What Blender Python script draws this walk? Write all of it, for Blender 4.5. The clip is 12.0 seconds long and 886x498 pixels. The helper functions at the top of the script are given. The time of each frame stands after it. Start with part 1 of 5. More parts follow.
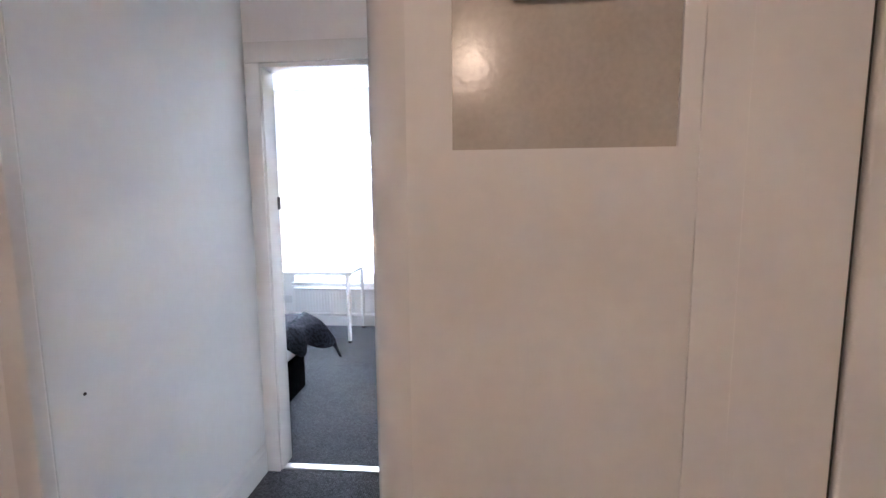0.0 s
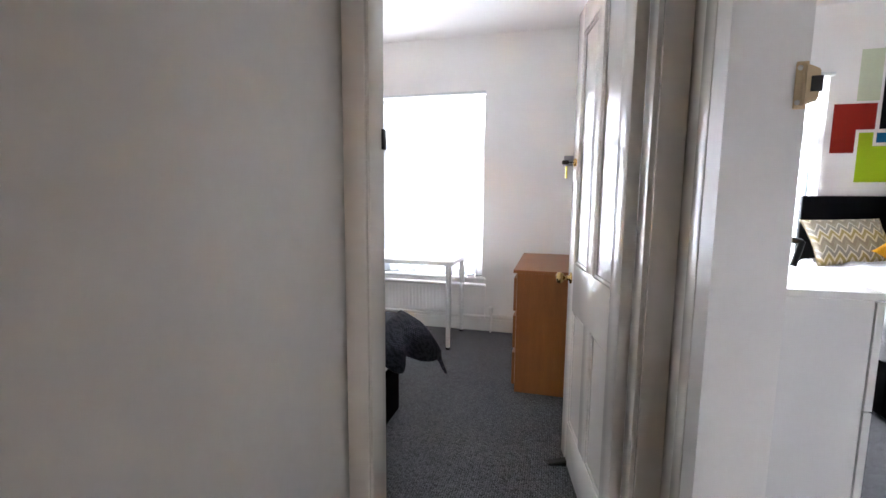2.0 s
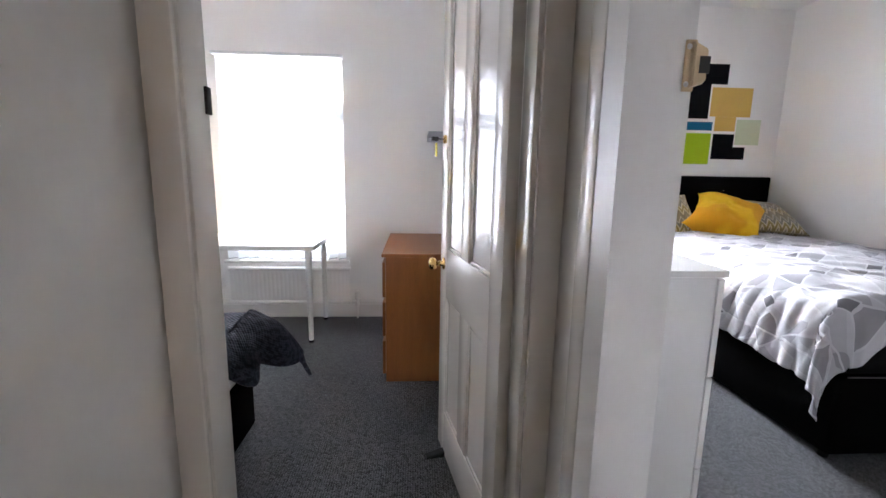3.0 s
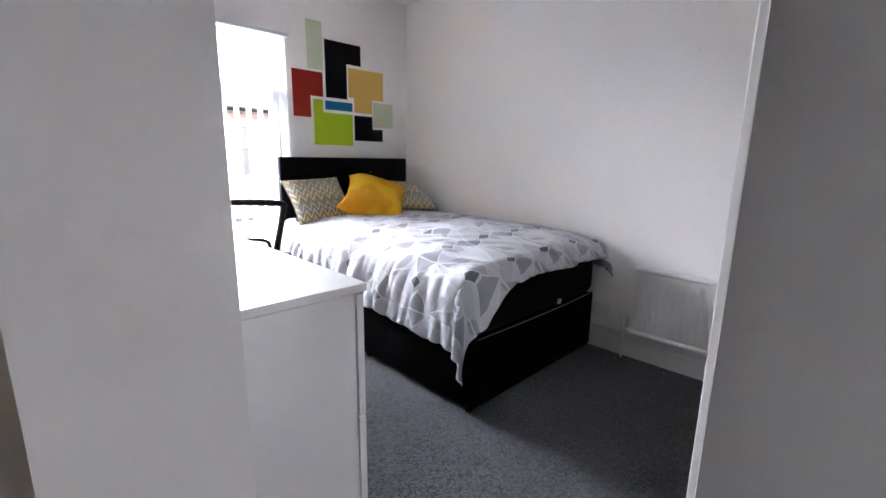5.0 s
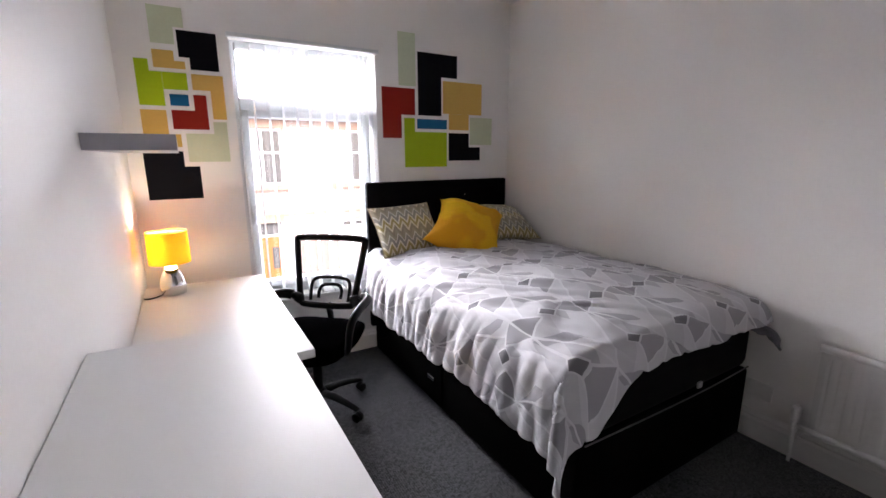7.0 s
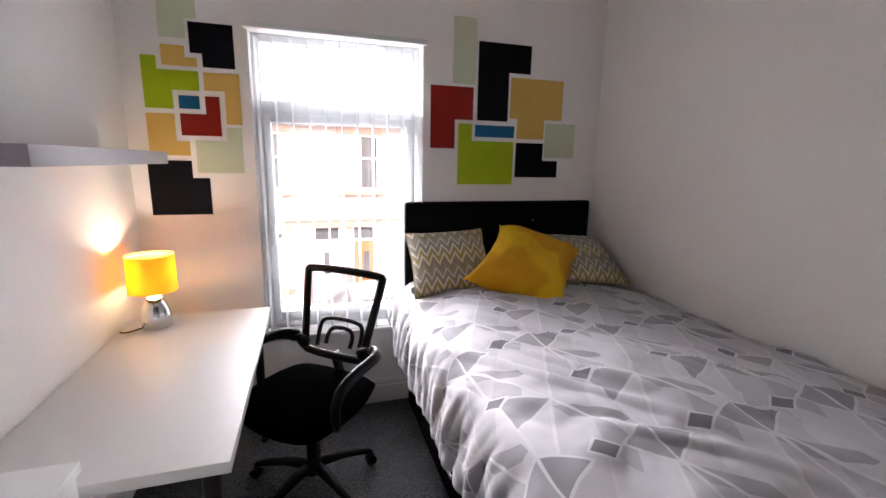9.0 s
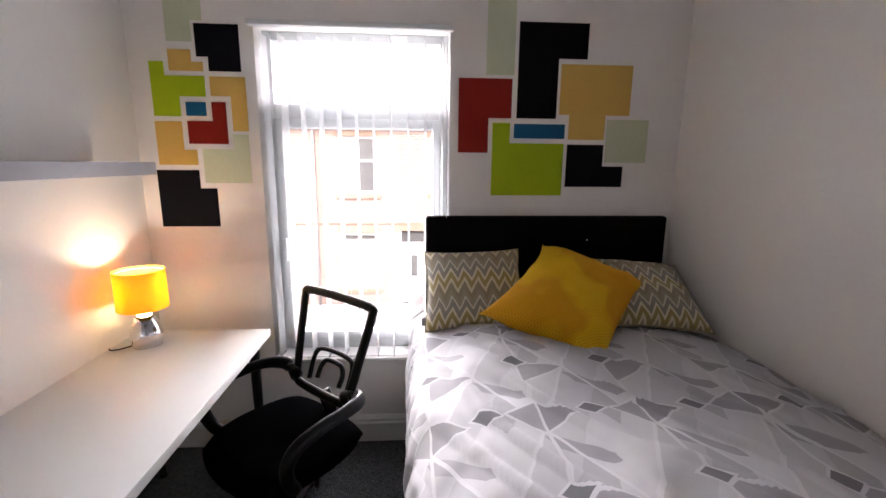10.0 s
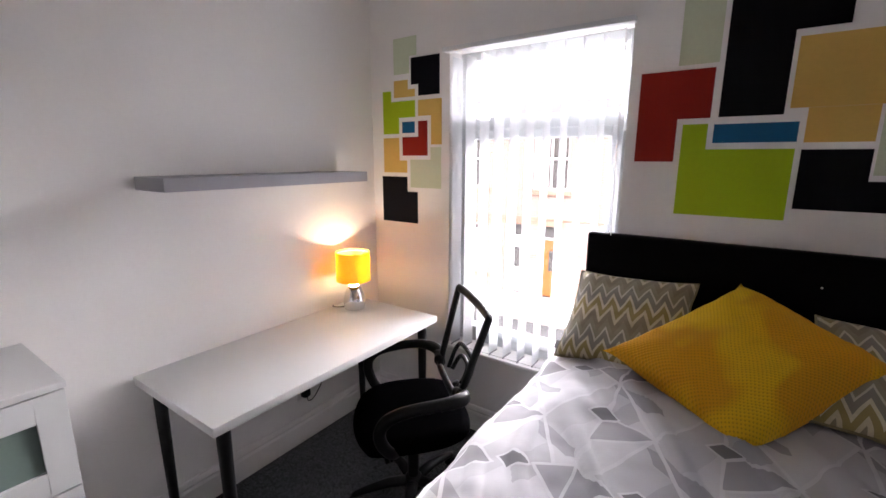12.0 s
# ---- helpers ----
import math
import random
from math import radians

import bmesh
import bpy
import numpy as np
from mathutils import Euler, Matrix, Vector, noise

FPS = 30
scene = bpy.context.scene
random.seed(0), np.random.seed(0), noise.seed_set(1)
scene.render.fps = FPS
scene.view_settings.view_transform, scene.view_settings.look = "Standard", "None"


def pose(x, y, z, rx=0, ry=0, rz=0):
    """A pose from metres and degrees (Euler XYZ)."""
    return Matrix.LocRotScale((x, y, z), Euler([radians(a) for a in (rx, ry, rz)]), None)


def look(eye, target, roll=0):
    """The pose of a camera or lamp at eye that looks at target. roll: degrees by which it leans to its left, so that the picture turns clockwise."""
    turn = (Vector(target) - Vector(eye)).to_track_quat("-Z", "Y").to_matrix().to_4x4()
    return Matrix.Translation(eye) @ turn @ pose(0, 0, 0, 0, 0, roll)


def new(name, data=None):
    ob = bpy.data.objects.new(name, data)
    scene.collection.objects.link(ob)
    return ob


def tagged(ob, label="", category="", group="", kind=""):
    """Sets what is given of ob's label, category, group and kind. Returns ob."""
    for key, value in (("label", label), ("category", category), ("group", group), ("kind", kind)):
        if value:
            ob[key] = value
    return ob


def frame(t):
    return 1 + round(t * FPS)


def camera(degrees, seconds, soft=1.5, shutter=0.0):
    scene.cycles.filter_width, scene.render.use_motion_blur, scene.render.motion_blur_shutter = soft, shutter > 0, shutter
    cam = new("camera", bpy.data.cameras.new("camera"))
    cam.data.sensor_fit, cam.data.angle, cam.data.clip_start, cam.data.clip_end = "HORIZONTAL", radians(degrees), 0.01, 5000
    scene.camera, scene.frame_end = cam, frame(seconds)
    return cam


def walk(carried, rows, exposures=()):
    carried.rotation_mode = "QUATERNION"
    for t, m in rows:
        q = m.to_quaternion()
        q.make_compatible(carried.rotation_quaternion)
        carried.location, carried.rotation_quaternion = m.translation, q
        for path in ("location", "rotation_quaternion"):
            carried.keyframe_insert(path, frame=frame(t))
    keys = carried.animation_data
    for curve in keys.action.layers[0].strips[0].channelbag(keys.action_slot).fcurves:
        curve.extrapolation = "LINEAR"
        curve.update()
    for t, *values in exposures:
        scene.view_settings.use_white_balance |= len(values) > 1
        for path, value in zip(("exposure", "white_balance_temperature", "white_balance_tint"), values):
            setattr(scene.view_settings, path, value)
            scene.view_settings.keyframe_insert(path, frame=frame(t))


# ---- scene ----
cam = camera(91.4, 12.0)
PATH = [
    (0, (0.061, -1.073, 1.409), (-0.105, 0.907, 1.182), -0.5),
    (0.5, (-0.043, -0.873, 1.378), (-0.555, 1.048, 1.158), -1.0),
    (1, (-0.19, -0.665, 1.332), (-0.76, 1.24, 1.123), -0.7),
    (1.5, (-0.321, -0.435, 1.269), (-0.875, 1.475, 1.059), 0.2),
    (2, (-0.416, -0.246, 1.213), (-0.917, 1.676, 0.977), 0.5),
    (2.5, (-0.473, -0.115, 1.219), (-0.817, 1.832, 0.918), 0.8),
    (3, (-0.459, -0.039, 1.234), (-0.335, 1.927, 0.89), 1.0),
    (3.5, (-0.383, 0.045, 1.239), (0.249, 1.906, 0.867), 1.0),
    (5.5, (0.008, 0.418, 1.26), (1.429, 1.766, 0.853), 0.8),
    (6, (0.12, 0.506, 1.288), (1.509, 1.885, 0.876), 0.6),
    (6.5, (0.17, 0.582, 1.351), (1.38, 2.121, 0.943), 0.1),
    (7, (0.246, 0.654, 1.43), (1.244, 2.336, 1.01), -0.3),
    (9, (0.817, 1.116, 1.477), (1.401, 2.988, 1.085), 1.0),
    (9.5, (1.051, 1.27, 1.496), (1.439, 3.193, 1.104), 0.8),
    (10, (1.282, 1.429, 1.507), (1.419, 3.386, 1.118), 0.5),
    (10.5, (1.469, 1.561, 1.528), (1.378, 3.519, 1.127), 0.2),
    (11, (1.701, 1.692, 1.477), (1.284, 3.613, 1.107), 0.5),
    (11.5, (1.81, 1.652, 1.468), (1.059, 3.475, 1.13), 1.2),
    (12, (1.898, 1.6, 1.571), (0.787, 3.212, 1.161), 0.1),
]
# exposure, kelvin and tint of the film along the way
EXPOSURES = [(0.0, 4.55, 5300, 14), (1.0, 4.45, 5150, 12), (1.5, 3.75, 5900, 14), (2.0, 3.36, 6250, 15), (2.5, 3.36, 6400, 16), (3.5, 2.97, 6050, 15), (5.3, 2.88, 6200, 18),
             (6.0, 2.44, 6550, 21), (7.0, 2.26, 6650, 21), (9.0, 2.12, 6800, 22), (10.5, 1.98, 7000, 22), (12.0, 2.02, 6800, 22)]
walk(cam, [(t, look(eye, target, roll)) for t, eye, target, roll in PATH], EXPOSURES)
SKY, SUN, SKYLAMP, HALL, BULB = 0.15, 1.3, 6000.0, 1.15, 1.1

# ---- world, sun, sky light, exposure ----
world = bpy.data.worlds.new("World")
scene.world = world
world.use_nodes = True
wn = world.node_tree
sky = wn.nodes.new("ShaderNodeTexSky")
sky.sky_type, sky.sun_disc = "NISHITA", False
sky.sun_elevation, sky.sun_rotation = radians(42), radians(170)
sky.dust_density, sky.ozone_density, sky.air_density = 3.0, 1.0, 1.0
wn.nodes["Background"].inputs[1].default_value = SKY
wn.links.new(sky.outputs[0], wn.nodes["Background"].inputs[0])


def lamp(name, kind, m, energy, colour, size=0.1, size_y=None):
    data = bpy.data.lights.new(name, kind)
    data.energy, data.color = energy, colour
    if kind == "AREA":
        data.shape, data.size, data.size_y = "RECTANGLE", size, size_y or size
    elif kind == "SUN":
        data.angle = size
    else:
        data.shadow_soft_size = size
    ob = new(name, data)
    ob.matrix_world = m
    return ob


lamp("sun", "SUN", look((0, 0, 0), (0.3, 1.0, -0.9)), SUN, (1.0, 0.97, 0.94), radians(12))
# area lamp added high before the houses opposite, standing in for bright sky
lamp("sky_fill_lamp", "AREA", look((-4.5, 13.0, 5.0), (0.6, 2.0, 1.3)), SKYLAMP, (0.93, 0.965, 1.0), 28.0, 3.6)
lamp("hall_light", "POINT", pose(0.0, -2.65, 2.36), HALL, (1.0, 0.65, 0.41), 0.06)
lamp("desk_lamp_bulb", "POINT", pose(0.141, 3.258, 1.005), BULB, (1.0, 0.89, 0.74), 0.018)
lamp("second_lamp_bulb", "POINT", pose(-2.3, 3.3, 0.998), BULB, (1.0, 0.89, 0.74), 0.018)


# ---- materials ----
def nodes_of(name):
    m = bpy.data.materials.new(name)
    m.use_nodes = True
    t = m.node_tree
    return m, t, t.nodes["Principled BSDF"]


def node(t, kind, **values):
    n = t.nodes.new("ShaderNode" + kind)
    for key, value in values.items():
        n.inputs[int(key[1:]) if key[0] == "i" and key[1:].isdigit() else key.replace("_", " ")].default_value = value
    return n


def math_node(t, op, a, b=None, c=None):
    n = t.nodes.new("ShaderNodeMath")
    n.operation = op
    for i, v in enumerate((a, b, c)):
        if v is None:
            continue
        if isinstance(v, (int, float)):
            n.inputs[i].default_value = v
        else:
            t.links.new(v, n.inputs[i])
    return n.outputs[0]


def mix_colour(t, fac, a, b):
    n = t.nodes.new("ShaderNodeMix")
    n.data_type = "RGBA"
    for i, v in ((0, fac), (6, a), (7, b)):
        if isinstance(v, (int, float)):
            n.inputs[i].default_value = v
        elif isinstance(v, tuple):
            n.inputs[i].default_value = (*v[:3], 1)
        else:
            t.links.new(v, n.inputs[i])
    return n.outputs[2]


def surface(name, colour, rough=0.5, metal=0.0, vary=0.08, scale=2.5, grain=120.0, bump=0.05, depth=0.001, coat=0.0, stretch=(1, 1, 1), wear=None, spec=0.5):
    """A surface with stains at one scale and grain at another."""
    m, t, p = nodes_of(name)
    co = t.nodes.new("ShaderNodeTexCoord")
    mp = node(t, "Mapping", Scale=stretch)
    t.links.new(co.outputs["Object"], mp.inputs[0])
    big = node(t, "TexNoise", Scale=scale, Detail=4.0)
    fine = node(t, "TexNoise", Scale=grain, Detail=3.0)
    for n in (big, fine):
        t.links.new(mp.outputs[0], n.inputs["Vector"])
    shade = math_node(t, "ADD", math_node(t, "MULTIPLY", big.outputs[0], 0.6), math_node(t, "MULTIPLY", fine.outputs[0], 0.4))
    low = tuple(c * (1 - vary * 1.6) for c in colour)
    high = wear or tuple(min(1.0, c * (1 + vary * 1.2)) for c in colour)
    ramp = node(t, "MapRange", i1=0.2, i2=0.8)
    t.links.new(shade, ramp.inputs[0])
    t.links.new(mix_colour(t, ramp.outputs[0], low, high), p.inputs["Base Color"])
    r = node(t, "MapRange", i1=0.1, i2=0.9, i3=max(0.02, rough - 0.05), i4=min(1, rough + 0.05))
    t.links.new(big.outputs[0], r.inputs[0])
    t.links.new(r.outputs[0], p.inputs["Roughness"])
    p.inputs["Metallic"].default_value = metal
    p.inputs["Specular IOR Level"].default_value = spec
    p.inputs["Coat Weight"].default_value = coat
    if bump:
        b = node(t, "Bump", Strength=bump, Distance=depth)
        t.links.new(fine.outputs[0], b.inputs["Height"])
        t.links.new(b.outputs[0], p.inputs["Normal"])
    return m


M = {}
M["wall"] = surface("wall_paint", (0.88, 0.865, 0.845), 0.62, vary=0.025, scale=1.4, grain=70, bump=0.22, depth=0.0012)
M["gloss_wall"] = surface("gloss_wall_paint", (0.86, 0.865, 0.85), 0.2, vary=0.03, scale=1.2, grain=26, bump=0.16, depth=0.0015)
M["ceiling"] = surface("ceiling_paint", (0.9, 0.89, 0.88), 0.8, vary=0.02, scale=1.0, grain=60, bump=0.15)
M["gloss"] = surface("gloss_woodwork", (0.79, 0.77, 0.73), 0.17, vary=0.02, scale=3, grain=18, bump=0.025, depth=0.001)
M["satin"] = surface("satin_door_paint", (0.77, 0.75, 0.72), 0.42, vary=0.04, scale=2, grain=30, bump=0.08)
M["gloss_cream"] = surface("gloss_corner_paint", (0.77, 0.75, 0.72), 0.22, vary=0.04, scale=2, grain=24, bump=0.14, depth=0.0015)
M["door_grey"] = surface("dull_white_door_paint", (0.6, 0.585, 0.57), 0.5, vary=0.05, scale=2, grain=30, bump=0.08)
# base colour kept dark to hold the shade of the unlit boxed-in wall
M["shaded_beige"] = surface("shaded_beige_paint", (0.28, 0.27, 0.26), 0.6, vary=0.04, scale=1.5, grain=70, bump=0.2)
M["switch_brown"] = surface("brushed_bronze_plate", (0.4, 0.33, 0.27), 0.4, 0.3, vary=0.06)
M["trim"] = surface("satin_trim", (0.78, 0.77, 0.75), 0.36, vary=0.03, scale=3, grain=40, bump=0.06)
M["upvc"] = surface("white_plastic_frame", (0.72, 0.745, 0.755), 0.36, vary=0.015, bump=0)
M["white_board"] = surface("white_foil_board", (0.72, 0.72, 0.71), 0.45, vary=0.012, scale=2, grain=300, bump=0.03, depth=0.0004)
M["grey_board"] = surface("grey_foil_board", (0.36, 0.36, 0.39), 0.4, vary=0.03, spec=0.35)
M["frosted"] = surface("frosted_green_glass", (0.2, 0.27, 0.24), 0.35, vary=0.05)
M["wood"] = surface("orange_oak_veneer", (0.29, 0.105, 0.027), 0.38, vary=0.16, scale=5, grain=40, bump=0.06, stretch=(6, 6, 0.7))
M["black_fabric"] = surface("black_divan_fabric", (0.002, 0.002, 0.0022), 0.85, vary=0.2, grain=500, bump=0.3, spec=0.02)
M["black_leather"] = surface("black_faux_leather", (0.002, 0.002, 0.003), 0.5, vary=0.15, grain=260, bump=0.25, depth=0.0006, spec=0.06)
M["black_plastic"] = surface("black_plastic", (0.004, 0.004, 0.0044), 0.42, vary=0.1, grain=200, bump=0.1, spec=0.14)
M["black_seat"] = surface("black_seat_fabric", (0.0015, 0.0015, 0.0017), 0.9, vary=0.2, grain=600, bump=0.3, spec=0.0)
M["black_metal"] = surface("black_painted_metal", (0.012, 0.012, 0.013), 0.35, vary=0.1, bump=0.03, spec=0.3)
M["chrome"] = surface("chrome", (0.75, 0.75, 0.76), 0.09, 1.0, vary=0.02, bump=0)
M["brass"] = surface("aged_brass", (0.62, 0.42, 0.16), 0.2, 1.0, vary=0.1, bump=0.03)
M["cream_metal"] = surface("cream_lock_case", (0.62, 0.47, 0.28), 0.35, vary=0.06)
M["dark"] = surface("shade_and_dark_metal", (0.02, 0.02, 0.02), 0.6, bump=0)
M["aluminium"] = surface("threshold_aluminium", (0.72, 0.7, 0.66), 0.36, 1.0, vary=0.08, bump=0.04)
M["radiator"] = surface("radiator_enamel", (0.8, 0.79, 0.77), 0.36, vary=0.02, bump=0.03)
M["plastic_white"] = surface("white_plastic", (0.78, 0.77, 0.75), 0.35, vary=0.02, bump=0)
M["mattress"] = surface("dark_mattress_side", (0.004, 0.004, 0.0045), 0.85, vary=0.2, grain=400, bump=0.2, spec=0.08)
M["piping_grey"] = surface("grey_piping", (0.3, 0.3, 0.31), 0.7, vary=0.05)
M["piping_dark"] = surface("dark_grey_piping", (0.09, 0.09, 0.095), 0.7, vary=0.05)
M["piping_khaki"] = surface("khaki_piping", (0.32, 0.27, 0.16), 0.8, vary=0.1)
M["valance"] = surface("grey_valance_cotton", (0.22, 0.22, 0.24), 0.9, vary=0.5, scale=30, grain=200, bump=0.2)
M["white_sheet"] = surface("white_cotton", (0.78, 0.78, 0.79), 0.9, vary=0.03, grain=300, bump=0.15)
M["yellow_tag"] = surface("yellow_plastic_tag", (0.75, 0.62, 0.03), 0.4, vary=0.05)
M["glass_panel"] = surface("obscured_glass", (0.46, 0.42, 0.36), 0.2, vary=0.12, scale=6, grain=90, bump=0.25, depth=0.001)
for nm, col in (("black", (0.005, 0.0052, 0.008)), ("red", (0.31, 0.026, 0.017)), ("yellow", (0.72, 0.47, 0.13)), ("blue", (0.013, 0.13, 0.28)), ("green", (0.4, 0.56, 0.02)), ("pale", (0.62, 0.68, 0.5))):
    M["paint_" + nm] = surface("wall_paint_" + nm, col, 0.65, vary=0.05, grain=70, bump=0.2, depth=0.001, spec=0.06)


def glass_material():
    m, t, p = nodes_of("window_glass")
    p.inputs["Base Color"].default_value = (1, 1, 1, 1)
    p.inputs["Roughness"].default_value, p.inputs["IOR"].default_value = 0.0, 1.45
    p.inputs["Transmission Weight"].default_value = 1.0
    return m


def carpet_material():
    m, t, p = nodes_of("grey_ribbed_carpet")
    co = t.nodes.new("ShaderNodeTexCoord")
    rib = t.nodes.new("ShaderNodeTexWave")
    rib.inputs["Scale"].default_value, rib.inputs["Distortion"].default_value = 31.0, 1.2
    rib.inputs["Detail"].default_value, rib.inputs["Detail Scale"].default_value = 2.0, 6.0
    cell = t.nodes.new("ShaderNodeTexVoronoi")
    cell.inputs["Scale"].default_value = 150.0
    speck = node(t, "TexNoise", Scale=210.0, Detail=3.0)
    tuft = node(t, "TexNoise", Scale=45.0, Detail=3.0)
    stain = node(t, "TexNoise", Scale=2.2, Detail=4.0)
    for n in (rib, cell, speck, tuft, stain):
        t.links.new(co.outputs["Object"], n.inputs["Vector"])
    one = t.nodes.new("ShaderNodeSeparateXYZ")
    t.links.new(cell.outputs["Color"], one.inputs[0])
    a = math_node(t, "ADD", math_node(t, "MULTIPLY", rib.outputs[1], 0.24), math_node(t, "MULTIPLY", speck.outputs[0], 0.5))
    a = math_node(t, "ADD", a, math_node(t, "MULTIPLY", one.outputs[0], 0.42))
    a = math_node(t, "ADD", a, math_node(t, "MULTIPLY", tuft.outputs[0], 0.3))
    a = math_node(t, "ADD", a, math_node(t, "MULTIPLY", stain.outputs[0], 0.3))
    r = node(t, "MapRange", i1=0.68, i2=1.17)
    t.links.new(a, r.inputs[0])
    t.links.new(mix_colour(t, r.outputs[0], (0.005, 0.0055, 0.006), (0.1, 0.103, 0.108)), p.inputs["Base Color"])
    p.inputs["Roughness"].default_value = 0.95
    p.inputs["Sheen Weight"].default_value = 0.45
    p.inputs["Sheen Roughness"].default_value = 0.35
    p.inputs["Sheen Tint"].default_value = (0.7, 0.72, 0.76, 1)
    b = node(t, "Bump", Strength=0.7, Distance=0.004)
    t.links.new(a, b.inputs["Height"])
    t.links.new(b.outputs[0], p.inputs["Normal"])
    return m


def cloth_uv(t):
    uv = t.nodes.new("ShaderNodeUVMap")
    uv.uv_map = "cloth"
    s = t.nodes.new("ShaderNodeSeparateXYZ")
    t.links.new(uv.outputs[0], s.inputs[0])
    return uv.outputs[0], s.outputs[0], s.outputs[1]


def weave_bump(t, p, vec, scale, strength):
    n = node(t, "TexNoise", Scale=scale, Detail=3.0)
    t.links.new(vec, n.inputs["Vector"])
    b = node(t, "Bump", Strength=strength, Distance=0.002)
    t.links.new(n.outputs[0], b.inputs["Height"])
    t.links.new(b.outputs[0], p.inputs["Normal"])


def duvet_material():
    """White cotton printed with grey kites and bars between white lines, with small darker lozenges where they meet."""
    m, t, p = nodes_of("geometric_print_cotton")
    vec, u, v = cloth_uv(t)

    wob = node(t, "TexNoise", Scale=2.2, Detail=1.0)
    t.links.new(vec, wob.inputs["Vector"])
    sway = math_node(t, "MULTIPLY", math_node(t, "SUBTRACT", wob.outputs[0], 0.5), 0.035)
    across = math_node(t, "ADD", math_node(t, "MULTIPLY_ADD", u, -1 / 0.302, 0.962 / 0.302 + 40.0), sway)
    along = math_node(t, "ADD", math_node(t, "MULTIPLY_ADD", v, 1 / 0.31, 40.0 - 0.682 / 0.31), math_node(t, "MULTIPLY", sway, 0.6))

    def shifted(row):
        """Every second row of the print is moved by half a repeat."""
        return math_node(t, "FRACT", math_node(t, "MULTIPLY_ADD", row, 0.5, across))

    def inside(x, y, corners):
        """How deep a point lies inside a convex shape given by its corners."""
        least = None
        cx, cy = sum(c[0] for c in corners) / len(corners), sum(c[1] for c in corners) / len(corners)
        for (x0, y0), (x1, y1) in zip(corners, corners[1:] + corners[:1]):
            nx, ny = y0 - y1, x1 - x0
            k = math.hypot(nx, ny) * (1 if nx * (cx - x0) + ny * (cy - y0) > 0 else -1)
            nx, ny = nx / k, ny / k
            d = math_node(t, "MULTIPLY_ADD", x, nx, math_node(t, "MULTIPLY_ADD", y, ny, -(nx * x0 + ny * y0)))
            least = d if least is None else math_node(t, "MINIMUM", least, d)
        return least

    def near(value, at, half):
        """1 where a wrapped value lies close to at."""
        off = math_node(t, "SUBTRACT", math_node(t, "FRACT", math_node(t, "ADD", value, 0.5 - at)), 0.5)
        return math_node(t, "LESS_THAN", math_node(t, "ABSOLUTE", off), half)

    row0 = math_node(t, "FLOOR", along)
    f0, p0 = math_node(t, "FRACT", along), shifted(row0)
    row1 = math_node(t, "FLOOR", math_node(t, "ADD", along, 0.5))
    f1, p1 = math_node(t, "SUBTRACT", along, row1), shifted(row1)
    odd = math_node(t, "GREATER_THAN", math_node(t, "FRACT", math_node(t, "MULTIPLY", row1, 0.5)), 0.25)
    even = math_node(t, "SUBTRACT", 1.0, odd)
    white, pale, light, mid, grey, deep, dark = (0.55, 0.553, 0.58), (0.495, 0.497, 0.526), (0.43, 0.431, 0.46), (0.36, 0.358, 0.387), (0.29, 0.287, 0.312), (0.225, 0.222, 0.244), (0.14, 0.138, 0.154)
    g1 = math_node(t, "FRACT", math_node(t, "MULTIPLY", math_node(t, "MULTIPLY_ADD", across, 2.0, along), 0.5))
    g2 = math_node(t, "FRACT", math_node(t, "MULTIPLY", math_node(t, "MULTIPLY_ADD", across, -2.0, along), 0.5))
    # broad pieces between the long lines, in three pale tones
    colour = mix_colour(t, math_node(t, "GREATER_THAN", g1, 0.6), pale, light)
    side = math_node(t, "MULTIPLY", math_node(t, "GREATER_THAN", g2, 0.64), math_node(t, "LESS_THAN", g1, 0.3))
    colour = mix_colour(t, side, colour, mid)
    # long slanting bars
    bar = inside(p0, f0, [(0.44, 0.34), (0.56, 0.38), (0.95, 0.65), (0.97, 0.76), (0.88, 0.77), (0.52, 0.54)])
    colour = mix_colour(t, math_node(t, "GREATER_THAN", bar, 0.0), colour, grey)
    # long straight lines
    lines = math_node(t, "MAXIMUM", near(g1, 0.6, 0.019), near(g2, 0.64, 0.019))
    lines = math_node(t, "MAXIMUM", lines, near(across, 0.0, 0.018))
    colour = mix_colour(t, lines, colour, white)
    # kites: plain in one row, split along the long line in the next
    kite = inside(p1, f1, [(0.14, 0.05), (0.01, 0.13), (-0.01, 0.5), (0.02, 0.5), (0.48, 0.24)])
    colour = mix_colour(t, math_node(t, "MULTIPLY", even, math_node(t, "GREATER_THAN", kite, -0.022)), colour, white)
    colour = mix_colour(t, math_node(t, "MULTIPLY", even, math_node(t, "GREATER_THAN", kite, 0.006)), colour, grey)
    split = inside(p1, f1, [(0.19, 0.0), (0.5, -0.14), (0.83, 0.08), (0.49, 0.3)])
    colour = mix_colour(t, math_node(t, "MULTIPLY", odd, math_node(t, "GREATER_THAN", split, -0.022)), colour, white)
    halves = mix_colour(t, math_node(t, "GREATER_THAN", p1, 0.5), grey, deep)
    colour = mix_colour(t, math_node(t, "MULTIPLY", odd, math_node(t, "GREATER_THAN", split, 0.006)), colour, halves)
    seam = math_node(t, "MULTIPLY", math_node(t, "MULTIPLY", odd, math_node(t, "GREATER_THAN", split, 0.0)), near(p1, 0.5, 0.014))
    colour = mix_colour(t, seam, colour, white)
    # small lozenges where the lines meet
    pc = math_node(t, "SUBTRACT", math_node(t, "FRACT", math_node(t, "ADD", p1, 0.5)), 0.5)
